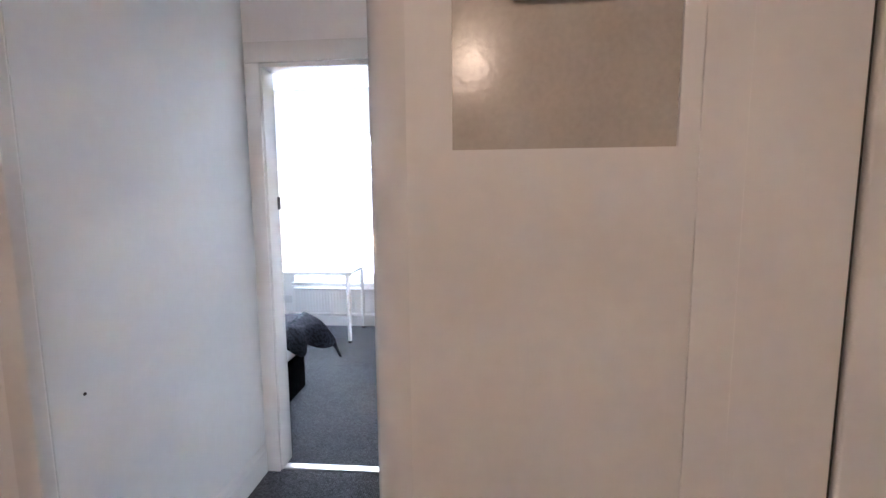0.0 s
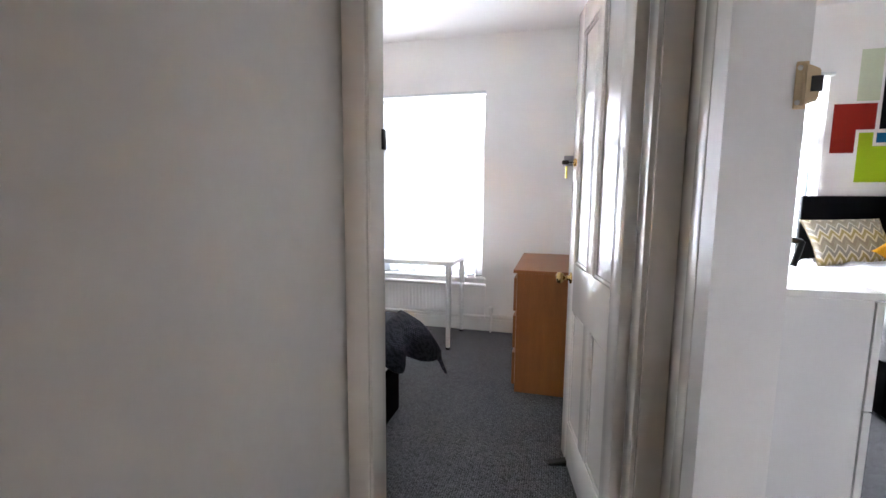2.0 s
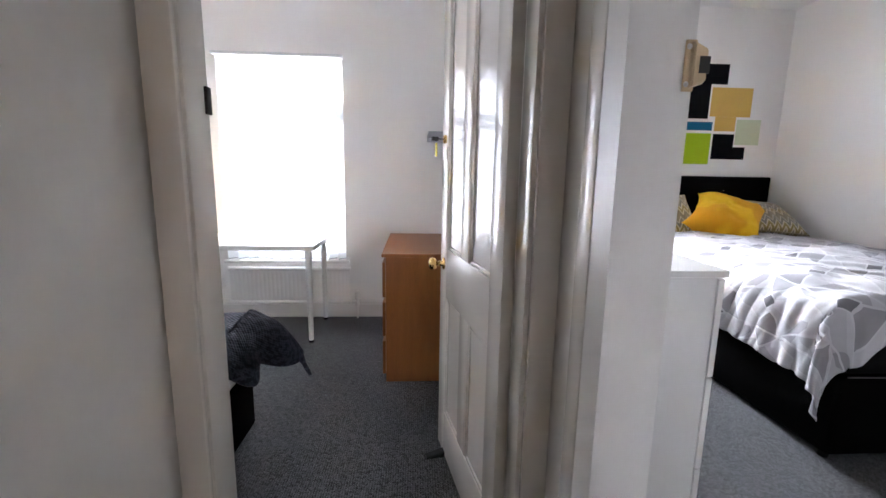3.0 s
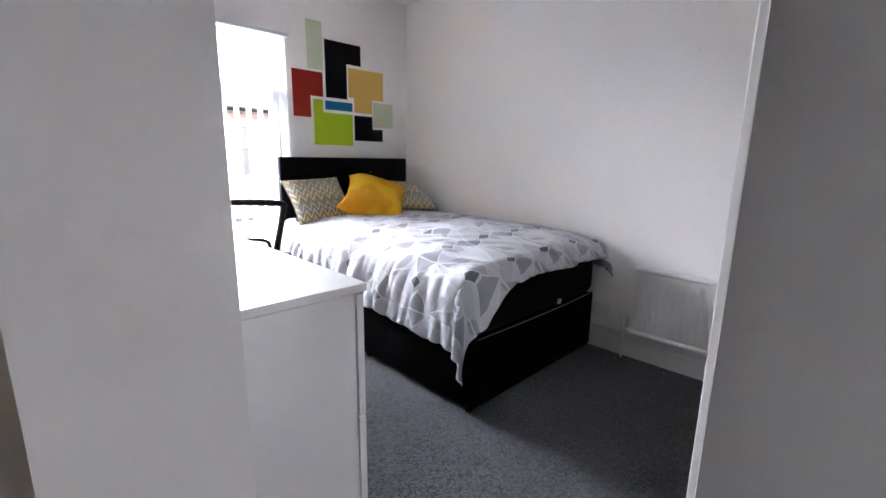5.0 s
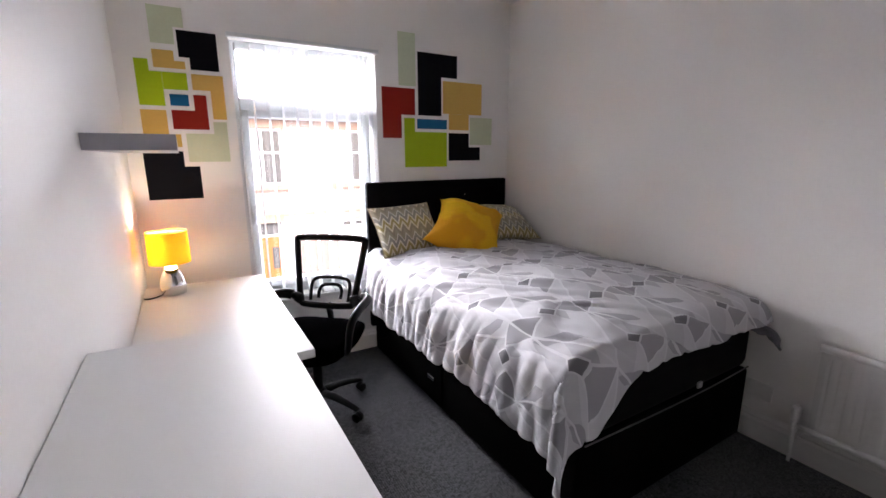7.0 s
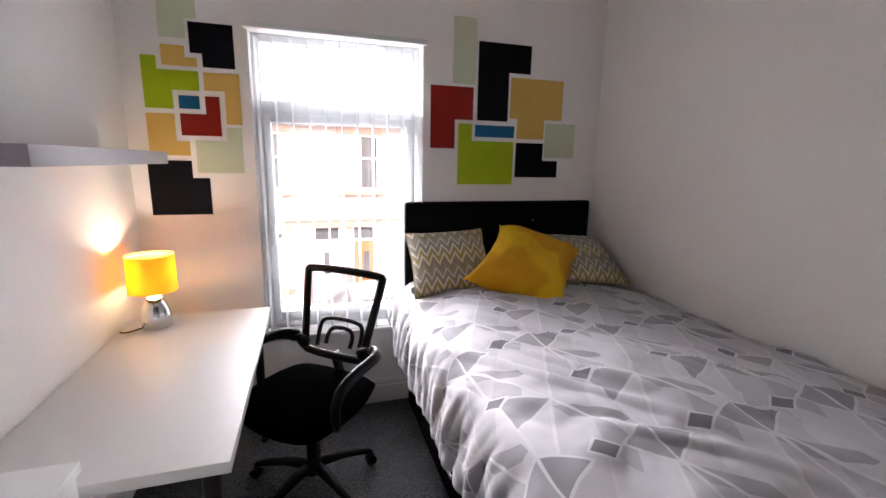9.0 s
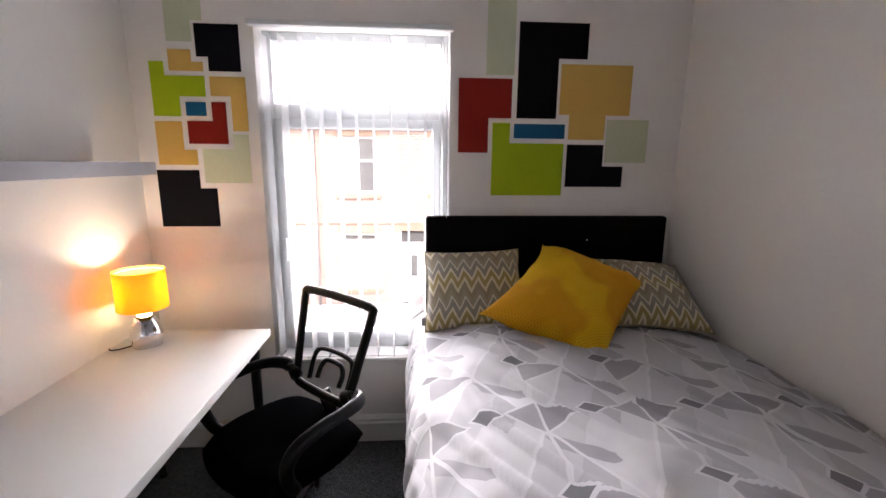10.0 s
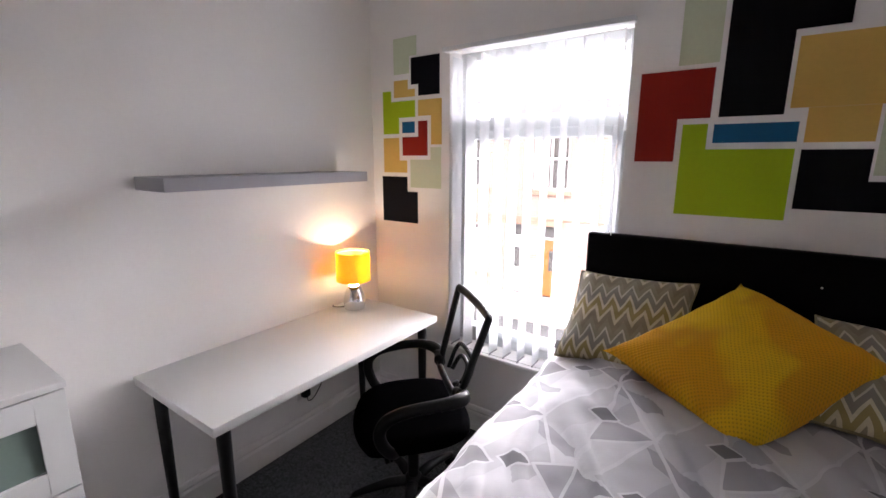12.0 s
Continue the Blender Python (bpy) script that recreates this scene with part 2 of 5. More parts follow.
    loz = inside(pc, f1, [(-0.125, 0.0), (-0.02, -0.085), (0.13, 0.015), (0.005, 0.105)])
    colour = mix_colour(t, math_node(t, "GREATER_THAN", loz, -0.022), colour, white)
    colour = mix_colour(t, math_node(t, "GREATER_THAN", loz, 0.0), colour, dark)
    t.links.new(colour, p.inputs["Base Color"])
    p.inputs["Roughness"].default_value = 0.85
    p.inputs["Sheen Weight"].default_value = 0.15
    weave_bump(t, p, vec, 28.0, 0.35)
    return m


def chevron_material():
    m, t, p = nodes_of("chevron_weave")
    vec, u, v = cloth_uv(t)
    zig = math_node(t, "MULTIPLY", math_node(t, "PINGPONG", math_node(t, "MULTIPLY", u, 32.0), 1.0), 0.062)
    k = math_node(t, "MULTIPLY", math_node(t, "ADD", v, zig), 5.0)
    f = math_node(t, "FRACT", math_node(t, "ADD", k, 10.1))
    ramp = t.nodes.new("ShaderNodeValToRGB")
    ramp.color_ramp.interpolation = "CONSTANT"
    els = ramp.color_ramp.elements
    steps = ((0.0, (0.27, 0.22, 0.14)), (0.18, (0.7, 0.62, 0.42)), (0.3, (0.34, 0.26, 0.075)), (0.47, (0.74, 0.68, 0.5)), (0.57, (0.26, 0.24, 0.2)), (0.76, (0.68, 0.64, 0.52)), (0.83, (0.32, 0.28, 0.19)))
    els[0].position, els[0].color = steps[0][0], (*steps[0][1], 1)
    els[1].position, els[1].color = steps[1][0], (*steps[1][1], 1)
    for pos, col in steps[2:]:
        e = els.new(pos)
        e.color = (*col, 1)
    t.links.new(f, ramp.inputs[0])
    n = node(t, "TexNoise", Scale=160.0, Detail=2.0)
    t.links.new(vec, n.inputs["Vector"])
    t.links.new(mix_colour(t, math_node(t, "MULTIPLY", n.outputs[0], 0.35), ramp.outputs[0], (0.2, 0.18, 0.13)), p.inputs["Base Color"])
    p.inputs["Roughness"].default_value = 0.75
    p.inputs["Sheen Weight"].default_value = 0.3
    weave_bump(t, p, vec, 220.0, 0.5)
    return m


def waffle_material(name, low, high, scale, patch=5.0, pits=0.9, relief=0.3, sheen=0.15, spec=0.5):
    """Plush with a small raised lozenge weave."""
    m, t, p = nodes_of(name)
    vec, u, v = cloth_uv(t)
    a = math_node(t, "PINGPONG", math_node(t, "MULTIPLY", math_node(t, "ADD", u, v), scale), 0.5)
    b = math_node(t, "PINGPONG", math_node(t, "MULTIPLY", math_node(t, "SUBTRACT", u, v), scale), 0.5)
    h = math_node(t, "ADD", a, b)
    n = node(t, "TexNoise", Scale=patch, Detail=2.0)
    t.links.new(vec, n.inputs["Vector"])
    r = node(t, "MapRange", i1=0.46, i2=0.52)
    t.links.new(n.outputs[0], r.inputs[0])
    # shade in the weave's pits, put into the colour by the bump height
    pit_shade = node(t, "MapRange", i1=0.1, i2=0.45, i3=pits, i4=1.0)
    t.links.new(h, pit_shade.inputs[0])
    dark = tuple(c * 0.35 for c in low)
    t.links.new(mix_colour(t, pit_shade.outputs[0], dark, mix_colour(t, r.outputs[0], low, high)), p.inputs["Base Color"])
    p.inputs["Roughness"].default_value = 0.85
    p.inputs["Sheen Weight"].default_value = sheen
    p.inputs["Specular IOR Level"].default_value = spec
    p.inputs["Sheen Tint"].default_value = (*high, 1)
    bmp = node(t, "Bump", Strength=relief, Distance=0.003)
    t.links.new(h, bmp.inputs["Height"])
    t.links.new(bmp.outputs[0], p.inputs["Normal"])
    return m


def sheer_material(name, colour, through_part, translucent=0.0):
    m, t, p = nodes_of(name)
    out = t.nodes["Material Output"]
    p.inputs["Base Color"].default_value = (*colour, 1)
    p.inputs["Roughness"].default_value = 0.8
    tex = node(t, "TexNoise", Scale=60.0)
    co = t.nodes.new("ShaderNodeTexCoord")
    t.links.new(co.outputs["Object"], tex.inputs["Vector"])
    t.links.new(mix_colour(t, tex.outputs[0], tuple(c * 0.93 for c in colour), colour), p.inputs["Base Color"])
    last = p.outputs[0]
    if translucent:
        tl = t.nodes.new("ShaderNodeBsdfTranslucent")
        tl.inputs[0].default_value = (*colour, 1)
        mx = t.nodes.new("ShaderNodeMixShader")
        mx.inputs[0].default_value = translucent
        t.links.new(last, mx.inputs[1])
        t.links.new(tl.outputs[0], mx.inputs[2])
        last = mx.outputs[0]
    if through_part:
        tp = t.nodes.new("ShaderNodeBsdfTransparent")
        mx = t.nodes.new("ShaderNodeMixShader")
        mx.inputs[0].default_value = through_part
        t.links.new(last, mx.inputs[1])
        t.links.new(tp.outputs[0], mx.inputs[2])
        last = mx.outputs[0]
    t.links.new(last, out.inputs[0])
    return m


def brick_material():
    m, t, p = nodes_of("street_brick")
    co = t.nodes.new("ShaderNodeTexCoord")
    mp = node(t, "Mapping", Rotation=(radians(90), 0, 0))
    t.links.new(co.outputs["Object"], mp.inputs[0])
    br = t.nodes.new("ShaderNodeTexBrick")
    br.inputs["Color1"].default_value = (0.24, 0.15, 0.125, 1)
    br.inputs["Color2"].default_value = (0.32, 0.215, 0.185, 1)
    br.inputs["Mortar"].default_value = (0.4, 0.36, 0.33, 1)
    br.inputs["Scale"].default_value = 1.0
    br.inputs["Mortar Size"].default_value, br.inputs["Brick Width"].default_value, br.inputs["Row Height"].default_value = 0.01, 0.225, 0.075
    t.links.new(mp.outputs[0], br.inputs["Vector"])
    n = node(t, "TexNoise", Scale=0.7, Detail=5.0)
    t.links.new(co.outputs["Object"], n.inputs["Vector"])
    t.links.new(mix_colour(t, math_node(t, "MULTIPLY", n.outputs[0], 0.5), br.outputs[0], (0.33, 0.26, 0.235)), p.inputs["Base Color"])
    p.inputs["Roughness"].default_value = 0.9
    b = node(t, "Bump", Strength=0.4, Distance=0.01)
    t.links.new(br.outputs[1], b.inputs["Height"])
    b.invert = True
    t.links.new(b.outputs[0], p.inputs["Normal"])
    return m


M["glass"] = glass_material()
M["carpet"] = carpet_material()
M["duvet"] = duvet_material()
M["chevron"] = chevron_material()
M["mustard"] = waffle_material("mustard_plush", (0.78, 0.36, 0.001), (0.9, 0.54, 0.004), 75.0, 3.2, 0.55, 0.8)
M["charcoal"] = waffle_material("charcoal_textured_cotton", (0.012, 0.013, 0.019), (0.026, 0.028, 0.037), 60.0, 45.0, 0.7, 0.6, sheen=0.03, spec=0.1)
M["blind"] = sheer_material("white_blind_fabric", (0.76, 0.77, 0.78), 0.0, 0.5)
M["mesh"] = sheer_material("black_chair_mesh", (0.02, 0.02, 0.02), 0.72)
M["shade"] = sheer_material("mustard_lamp_shade", (0.92, 0.58, 0.07), 0.0, 0.42)
M["shade_inside"] = sheer_material("pale_shade_lining", (0.85, 0.75, 0.55), 0.0, 0.5)
M["brick"] = brick_material()
M["stone"] = surface("painted_stone", (0.3, 0.2, 0.15), 0.85, vary=0.15, grain=12, bump=0.2)
M["slate"] = surface("roof_slate", (0.25, 0.24, 0.24), 0.6, vary=0.2, scale=3, grain=14, bump=0.4, depth=0.01)
M["asphalt"] = surface("asphalt", (0.055, 0.055, 0.056), 0.9, vary=0.2, grain=60, bump=0.3)
M["pavement"] = surface("concrete_paving", (0.3, 0.29, 0.28), 0.9, vary=0.15, scale=1.2, grain=50, bump=0.2)
M["orange_door"] = surface("orange_varnished_wood", (0.31, 0.12, 0.035), 0.35, vary=0.12, stretch=(5, 5, 0.6))
M["red_door"] = surface("red_painted_door", (0.4, 0.03, 0.03), 0.35)
M["dark_glass"] = surface("dark_window_pane", (0.09, 0.092, 0.095), 0.1, vary=0.3, bump=0, spec=0.3)
M["net"] = surface("white_net_curtain", (0.5, 0.49, 0.48), 0.8, vary=0.1)
M["car_paint"] = surface("silver_car_paint", (0.5, 0.52, 0.53), 0.25, 0.6, vary=0.02, bump=0, coat=0.6)
M["tyre"] = surface("tyre_rubber", (0.02, 0.02, 0.02), 0.8)


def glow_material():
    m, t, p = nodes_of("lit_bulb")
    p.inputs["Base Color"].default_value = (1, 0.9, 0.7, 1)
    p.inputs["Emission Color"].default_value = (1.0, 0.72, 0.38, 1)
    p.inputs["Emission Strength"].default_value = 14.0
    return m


M["glow"] = glow_material()


# ---- building helpers ----
def box(bm, x0, x1, y0, y1, z0, z1, bevel=0.0, seg=2):
    """A box added to bm, its edges rounded by bevel."""
    vs = [bm.verts.new((x, y, z)) for x in (x0, x1) for y in (y0, y1) for z in (z0, z1)]
    fs = [bm.faces.new([vs[i] for i in q]) for q in ((0, 1, 3, 2), (4, 6, 7, 5), (0, 4, 5, 1), (2, 3, 7, 6), (0, 2, 6, 4), (1, 5, 7, 3))]
    if bevel:
        es = list({e for f in fs for e in f.edges})
        bmesh.ops.bevel(bm, geom=es, offset=bevel, segments=seg, affect="EDGES", profile=0.5)
    return bm


def boxes(*rows, bevel=0.0, seg=2):
    bm = bmesh.new()
    for r in rows:
        box(bm, *r, bevel=bevel, seg=seg)
    return bm


def tube(bm, pts, rad, n=10, closed=False, flat=1.0, up=(0, 0, 1)):
    """A rounded bar along pts; rad is one radius or one for each point; flat squashes it along the second axis."""
    pts = [Vector(p) for p in pts]
    k = len(pts)
    rings = []
    for i, p in enumerate(pts):
        if closed:
            d = pts[(i + 1) % k] - pts[i - 1]
        else:
            d = pts[min(i + 1, k - 1)] - pts[max(i - 1, 0)]
        d.normalize()
        side = d.cross(Vector(up))
        if side.length < 1e-3:
            side = d.cross(Vector((1, 0, 0)))
        side.normalize()
        other = side.cross(d)
        r = rad[i] if isinstance(rad, (list, tuple)) else rad
        rings.append([bm.verts.new(p + side * (r * math.cos(2 * math.pi * j / n)) + other * (r * flat * math.sin(2 * math.pi * j / n))) for j in range(n)])
    for i in range(k if closed else k - 1):
        a, b = rings[i], rings[(i + 1) % k]
        for j in range(n):
            bm.faces.new((a[j], a[(j + 1) % n], b[(j + 1) % n], b[j]))
    if not closed:
        bm.faces.new(rings[0][::-1])
        bm.faces.new(rings[-1])
    return bm


def lathe(bm, profile, centre=(0, 0, 0), n=32, axis="z"):
    """A turned shape: profile rows are (radius, height)."""
    rings = []
    for r, h in profile:
        ring = []
        for j in range(n):
            c, s = r * math.cos(2 * math.pi * j / n), r * math.sin(2 * math.pi * j / n)
            p = {"z": (c, s, h), "x": (h, c, s), "y": (s, h, c)}[axis]
            ring.append(bm.verts.new(Vector(centre) + Vector(p)))
        rings.append(ring)
    for a, b in zip(rings, rings[1:]):
        for j in range(n):
            bm.faces.new((a[j], a[(j + 1) % n], b[(j + 1) % n], b[j]))
    if profile[0][0] > 1e-4:
        bm.faces.new(rings[0][::-1])
    if profile[-1][0] > 1e-4:
        bm.faces.new(rings[-1])
    return bm


def smooth_curve(pts, steps=6, closed=False):
    """Points along a smooth line through pts."""
    pts = [Vector(p) for p in pts]
    k = len(pts)
    out = []
    for i in range(k if closed else k - 1):
        p0, p1, p2, p3 = (pts[j % k] if closed else pts[max(0, min(k - 1, j))] for j in (i - 1, i, i + 1, i + 2))
        for s in range(steps):
            u = s / steps
            out.append(0.5 * (2 * p1 + (p2 - p0) * u + (2 * p0 - 5 * p1 + 4 * p2 - p3) * u * u + (3 * p1 - p0 - 3 * p2 + p3) * u ** 3))
    if not closed:
        out.append(pts[-1])
    return out


def link_mesh(name, bm, material, smooth):
    bmesh.ops.recalc_face_normals(bm, faces=bm.faces)
    me = bpy.data.meshes.new(name)
    bm.to_mesh(me)
    bm.free()
    for mt in material if isinstance(material, (list, tuple)) else (material,):
        me.materials.append(mt)
    if smooth:
        me.shade_smooth()
        if smooth == "edges":
            me.set_sharp_from_angle(angle=radians(35))
    return new(name, me)


def setting(name, bm, material, label="", category="", smooth=False):
    return tagged(link_mesh(name, bm, material, smooth), label, category, kind="structure")


def thing(name, m, label, category, group="", kind=""):
    ob = new(name)
    ob.empty_display_size = 0.1
    ob.matrix_world = m if isinstance(m, Matrix) else Matrix.Translation(m)
    return tagged(ob, label, category, group, kind)


def part(name, bm, material, parent, label="", smooth=False, placed=False):
    """One mesh under a thing or a part. placed: its points are given in the world (for parents that are not turned)."""
    ob = link_mesh(name, bm, material, smooth)
    if placed:
        p, at = parent, Vector()
        while p:
            at += p.matrix_basis.translation
            p = p.parent
        ob.data.transform(Matrix.Translation(-at))
    ob.parent = parent
    return tagged(ob, label)


# ---- structure ----
H = 2.6
setting("floor", boxes((-3.4, 2.75, -3.45, 3.62, -0.12, 0.0)), M["carpet"], "dark grey ribbed carpet fitted wall to wall", "floor")
setting("ceiling", boxes((-3.5, 2.8, -3.5, 3.85, H, H + 0.12)), M["ceiling"], "plain white painted ceiling", "ceiling")

# front wall with its two window openings
AX0, AX1, BX0, BX1, WZ0, WZ1 = 0.56, 1.46, -2.02, -1.05, 0.5, 2.12
setting("wall_north", boxes(
    (-3.4, BX0, 3.6, 3.86, -0.1, H), (BX1, AX0, 3.6, 3.86, -0.1, H), (AX1, 2.75, 3.6, 3.86, -0.1, H),
    (BX0, BX1, 3.6, 3.86, -0.1, WZ0), (BX0, BX1, 3.6, 3.86, WZ1, H), (AX0, AX1, 3.6, 3.86, -0.1, WZ0), (AX0, AX1, 3.6, 3.86, WZ1, H)),
    M["wall"], "white emulsioned front wall with two tall windows", "wall")
setting("wall_east", boxes((2.63, 2.75, -0.23, 3.6, -0.1, H)), M["wall"], "plain white emulsioned wall beside the bed", "wall")
# wall between the bedrooms, with the open doorway from the landing
DY0, DY1, DH = -0.02, 0.74, 2.0
setting("wall_middle", boxes((-0.108, 0, DY1 + 0.03, 3.6, -0.1, H), (-0.108, 0, DY0 - 0.028, DY1 + 0.03, DH + 0.028, H), (-0.108, 0, -0.08, DY0 - 0.028, -0.1, H)), M["wall"], "white wall between the two bedrooms", "wall")
# wall of the second bedroom towards the landing
setting("wall_landing_end", boxes((-3.4, -0.998, 0.99, 1.09, -0.1, H), (-0.998, -0.167, 0.99, 1.09, 2.068, H), (-0.167, -0.108, 0.99, 1.09, -0.1, H)), M["wall"], "white wall at the end of the landing", "wall")
setting("wall_landing_west", boxes((-1.18, -1.058, -0.086, 0.99, -0.1, H)), M["gloss_wall"], "glossy white painted landing wall", "wall")
setting("wall_hall_west", boxes((-2.3, -1.062, -0.09, 0.01, -0.1, H)), M["wall"], "cream-lit white hall wall with a light switch", "wall")
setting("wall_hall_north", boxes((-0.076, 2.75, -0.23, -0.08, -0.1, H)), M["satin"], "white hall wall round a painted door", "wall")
setting("wall_nib", boxes((1.1, 2.63, -0.08, 0.574, -0.1, H)), M["shaded_beige"], "beige-grey boxed-in wall beside the doorway, coloured dark for shade", "wall")
setting("trim", boxes((1.092, 1.0995, 0.556, 0.576, 0.0, H), bevel=0.002), M["trim"], "pale strip on the corner of the boxed-in wall", "trim")
setting("wall_hall_south", boxes((-2.4, 2.75, -3.5, -3.4, -0.1, H)), M["wall"], "plain white hall wall", "wall")
setting("wall_hall_side_west", boxes((-2.4, -2.3, -3.4, -0.13, -0.1, H)), M["wall"], "plain white hall wall", "wall")
setting("wall_hall_side_east", boxes((1.6, 1.7, -3.4, -0.23, -0.1, H)), M["wall"], "plain white hall wall", "wall")
setting("wall_west", boxes((-3.5, -3.4, 0.99, 3.86, -0.1, H)), M["wall"], "plain white bedroom wall", "wall")


def skirting(name, x0, y0, x1, y1, nx, ny, label="white gloss skirting board with a moulded top"):
    """A skirting board along a line on the wall's face; (nx, ny) points into the room."""
    bm = bmesh.new()
    profile = ((0, 0), (0.018, 0), (0.018, 0.105), (0.012, 0.118), (0.014, 0.128), (0.008, 0.145), (0.003, 0.152), (0, 0.152))
    rings = [[bm.verts.new((x + nx * d, y + ny * d, z + 0.002)) for d, z in profile] for x, y in ((x0, y0), (x1, y1))]
    k = len(profile)
    for j in range(k):
        bm.faces.new((rings[0][j], rings[0][(j + 1) % k], rings[1][(j + 1) % k], rings[1][j]))
    bm.faces.new(rings[0])
    bm.faces.new(rings[1][::-1])
    return setting(name, bm, M["trim"], label, "skirting board")


skirting("baseboard", 0.0, 3.6, 2.63, 3.6, 0, -1)
skirting("baseboard", 2.63, 3.58, 2.63, 0.592, -1, 0)
skirting("baseboard", 0.0, 3.58, 0.0, 0.85, 1, 0)
skirting("baseboard", -3.4, 3.6, -0.135, 3.6, 0, -1)
skirting("baseboard", -0.108, 3.58, -0.108, 1.12, -1, 0)
skirting("baseboard", -1.058, 0.96, -1.058, -0.08, 1, 0)
skirting("baseboard", -2.3, -0.09, -1.13, -0.09, 0, -1)
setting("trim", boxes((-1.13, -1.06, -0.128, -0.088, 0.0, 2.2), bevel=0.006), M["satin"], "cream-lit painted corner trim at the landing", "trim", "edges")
nail = tagged(link_mesh("wall_nail", lathe(bmesh.new(), [(0.0, -0.001), (0.005, 0.0), (0.004, 0.003), (0.0, 0.004)], (-1.058, 0.015, 0.868), 10, "x"), M["dark"], True), "small dark nail head in the landing wall", "nail")


def door_frame(name, rows, label):
    return setting(name, boxes(*rows, bevel=0.004), M["gloss"], label, "door frame", "edges")


# lining and architraves of the second bedroom's doorway
door_frame("door_frame_2", (
    (-1.0, -0.968, 0.985, 1.10, 0.0, 2.04), (-0.19, -0.165, 0.985, 1.10, 0.0, 2.04), (-1.0, -0.165, 0.985, 1.10, 2.04, 2.07),
    (-1.045, -0.975, 0.965, 0.985, 0.0, 2.055), (-0.178, -0.111, 0.965, 0.985, 0.0, 2.055), (-1.045, -0.111, 0.965, 0.985, 2.057, 2.15)), "white gloss painted door frame with plain architraves")


def jamb_lining():
    """The lining of the main bedroom's doorway; its far cheek stands a little askew in the wall."""
    bm = boxes((-0.122, 0.012, DY0 - 0.03, DY0, 0.0, DH + 0.03), (-0.122, 0.012, DY0 - 0.03, DY1, DH, DH + 0.03))
    cheek = [bm.verts.new((x, y, z)) for z in (0.0, DH) for x, y in ((-0.122, 0.685), (0.041, 0.762), (0.041, 0.80), (-0.122, 0.768))]
    for q in ((0, 1, 2, 3), (7, 6, 5, 4), (0, 4, 5, 1), (1, 5, 6, 2), (2, 6, 7, 3), (3, 7, 4, 0)):
        bm.faces.new([cheek[i] for i in q])
    return bm


setting("door_frame_1", jamb_lining(), M["trim"], "white painted lining of the open bedroom doorway", "door frame")
setting("trim", boxes((-0.124, -0.11, 0.77, 0.84, 0.0, 2.09), (-0.124, -0.11, -0.075, DY1 + 0.07, 2.03, 2.10), bevel=0.004), M["gloss"], "white gloss architrave beside the doorway", "architrave", "edges")
setting("threshold", boxes((-0.968, -0.19, 0.992, 1.035, 0.0, 0.007), bevel=0.002), M["aluminium"], "worn aluminium carpet threshold strip", "threshold")


def panel_door(name, m, w, h, label, knob_side=1):
    """A four-panel door: hinge line at the origin, leaf along +x, 35 mm thick along +y."""
    d = thing(name, m, label, "door", kind="structure")
    t, st = 0.036, 0.1
    mid = w / 2
    part("leaf_frame", boxes((0, st, 0, t, 0.006, h), (w - st, w, 0, t, 0.006, h), (mid - 0.05, mid + 0.05, 0.001, t - 0.001, 0.2, h - 0.1),
         (st, w - st, 0, t, 0.006, 0.2), (st, w - st, 0, t, 0.72, 0.93), (st, w - st, 0, t, h - 0.11, h), bevel=0.003), M["gloss"], d, smooth="edges")
    for x0, x1 in ((st, mid - 0.05), (mid + 0.05, w - st)):
        for z0, z1 in ((0.2, 0.72), (0.93, h - 0.11)):
            p = part("panel", boxes((x0, x1, 0.012, t - 0.012, z0, z1)), M["gloss"], d)
            for y0, y1 in ((0.004, 0.012), (t - 0.012, t - 0.004)):
                part("moulding", boxes((x0, x0 + 0.014, y0, y1, z0, z1), (x1 - 0.014, x1, y0, y1, z0, z1), (x0 + 0.014, x1 - 0.014, y0, y1, z0, z0 + 0.014), (x0 + 0.014, x1 - 0.014, y0, y1, z1 - 0.014, z1), bevel=0.004), M["gloss"], p, smooth="edges")
    for s in (-1, 1):
        y = 0 if s < 0 else t
        prof = [(0.026, 0), (0.026, 0.004), (0.012, 0.008), (0.009, 0.03), (0.02, 0.036), (0.027, 0.048), (0.024, 0.06), (0.01, 0.066), (0.0, 0.067)]
        part("door_handle", lathe(bmesh.new(), [(r, s * hh) for r, hh in prof], (w - 0.06, y, 0.86), 20, "y"), M["brass"], d, "aged brass door knob", smooth=True)
    return d


# second bedroom's door, swung open into that room
d2 = panel_door("door_2", pose(-0.19, 1.10, 0, 0, 0, 100.0), 0.725, 2.0, "white gloss four-panel door standing open, brass knob and key")
lock = part("lock_cylinder", lathe(bmesh.new(), [(0.017, 0.036), (0.017, 0.044), (0.012, 0.048), (0.0, 0.049)], (0.665, 0, 1.37), 18, "y"), M["brass"], d2, "brass lock cylinder", smooth=True)
part("key", boxes((0.66, 0.67, 0.046, 0.085, 1.368, 1.372), (0.652, 0.678, 0.07, 0.095, 1.362, 1.378), bevel=0.002), M["dark"], lock, "dark key in the lock")
part("key_tag", boxes((0.652, 0.68, 0.074, 0.080, 1.30, 1.355), bevel=0.003), M["yellow_tag"], lock, "yellow plastic key tag")
part("escutcheon", boxes((0.64, 0.70, 0.0365, 0.04, 1.29, 1.34), bevel=0.002), M["gloss"], d2, "painted-over lock plate")

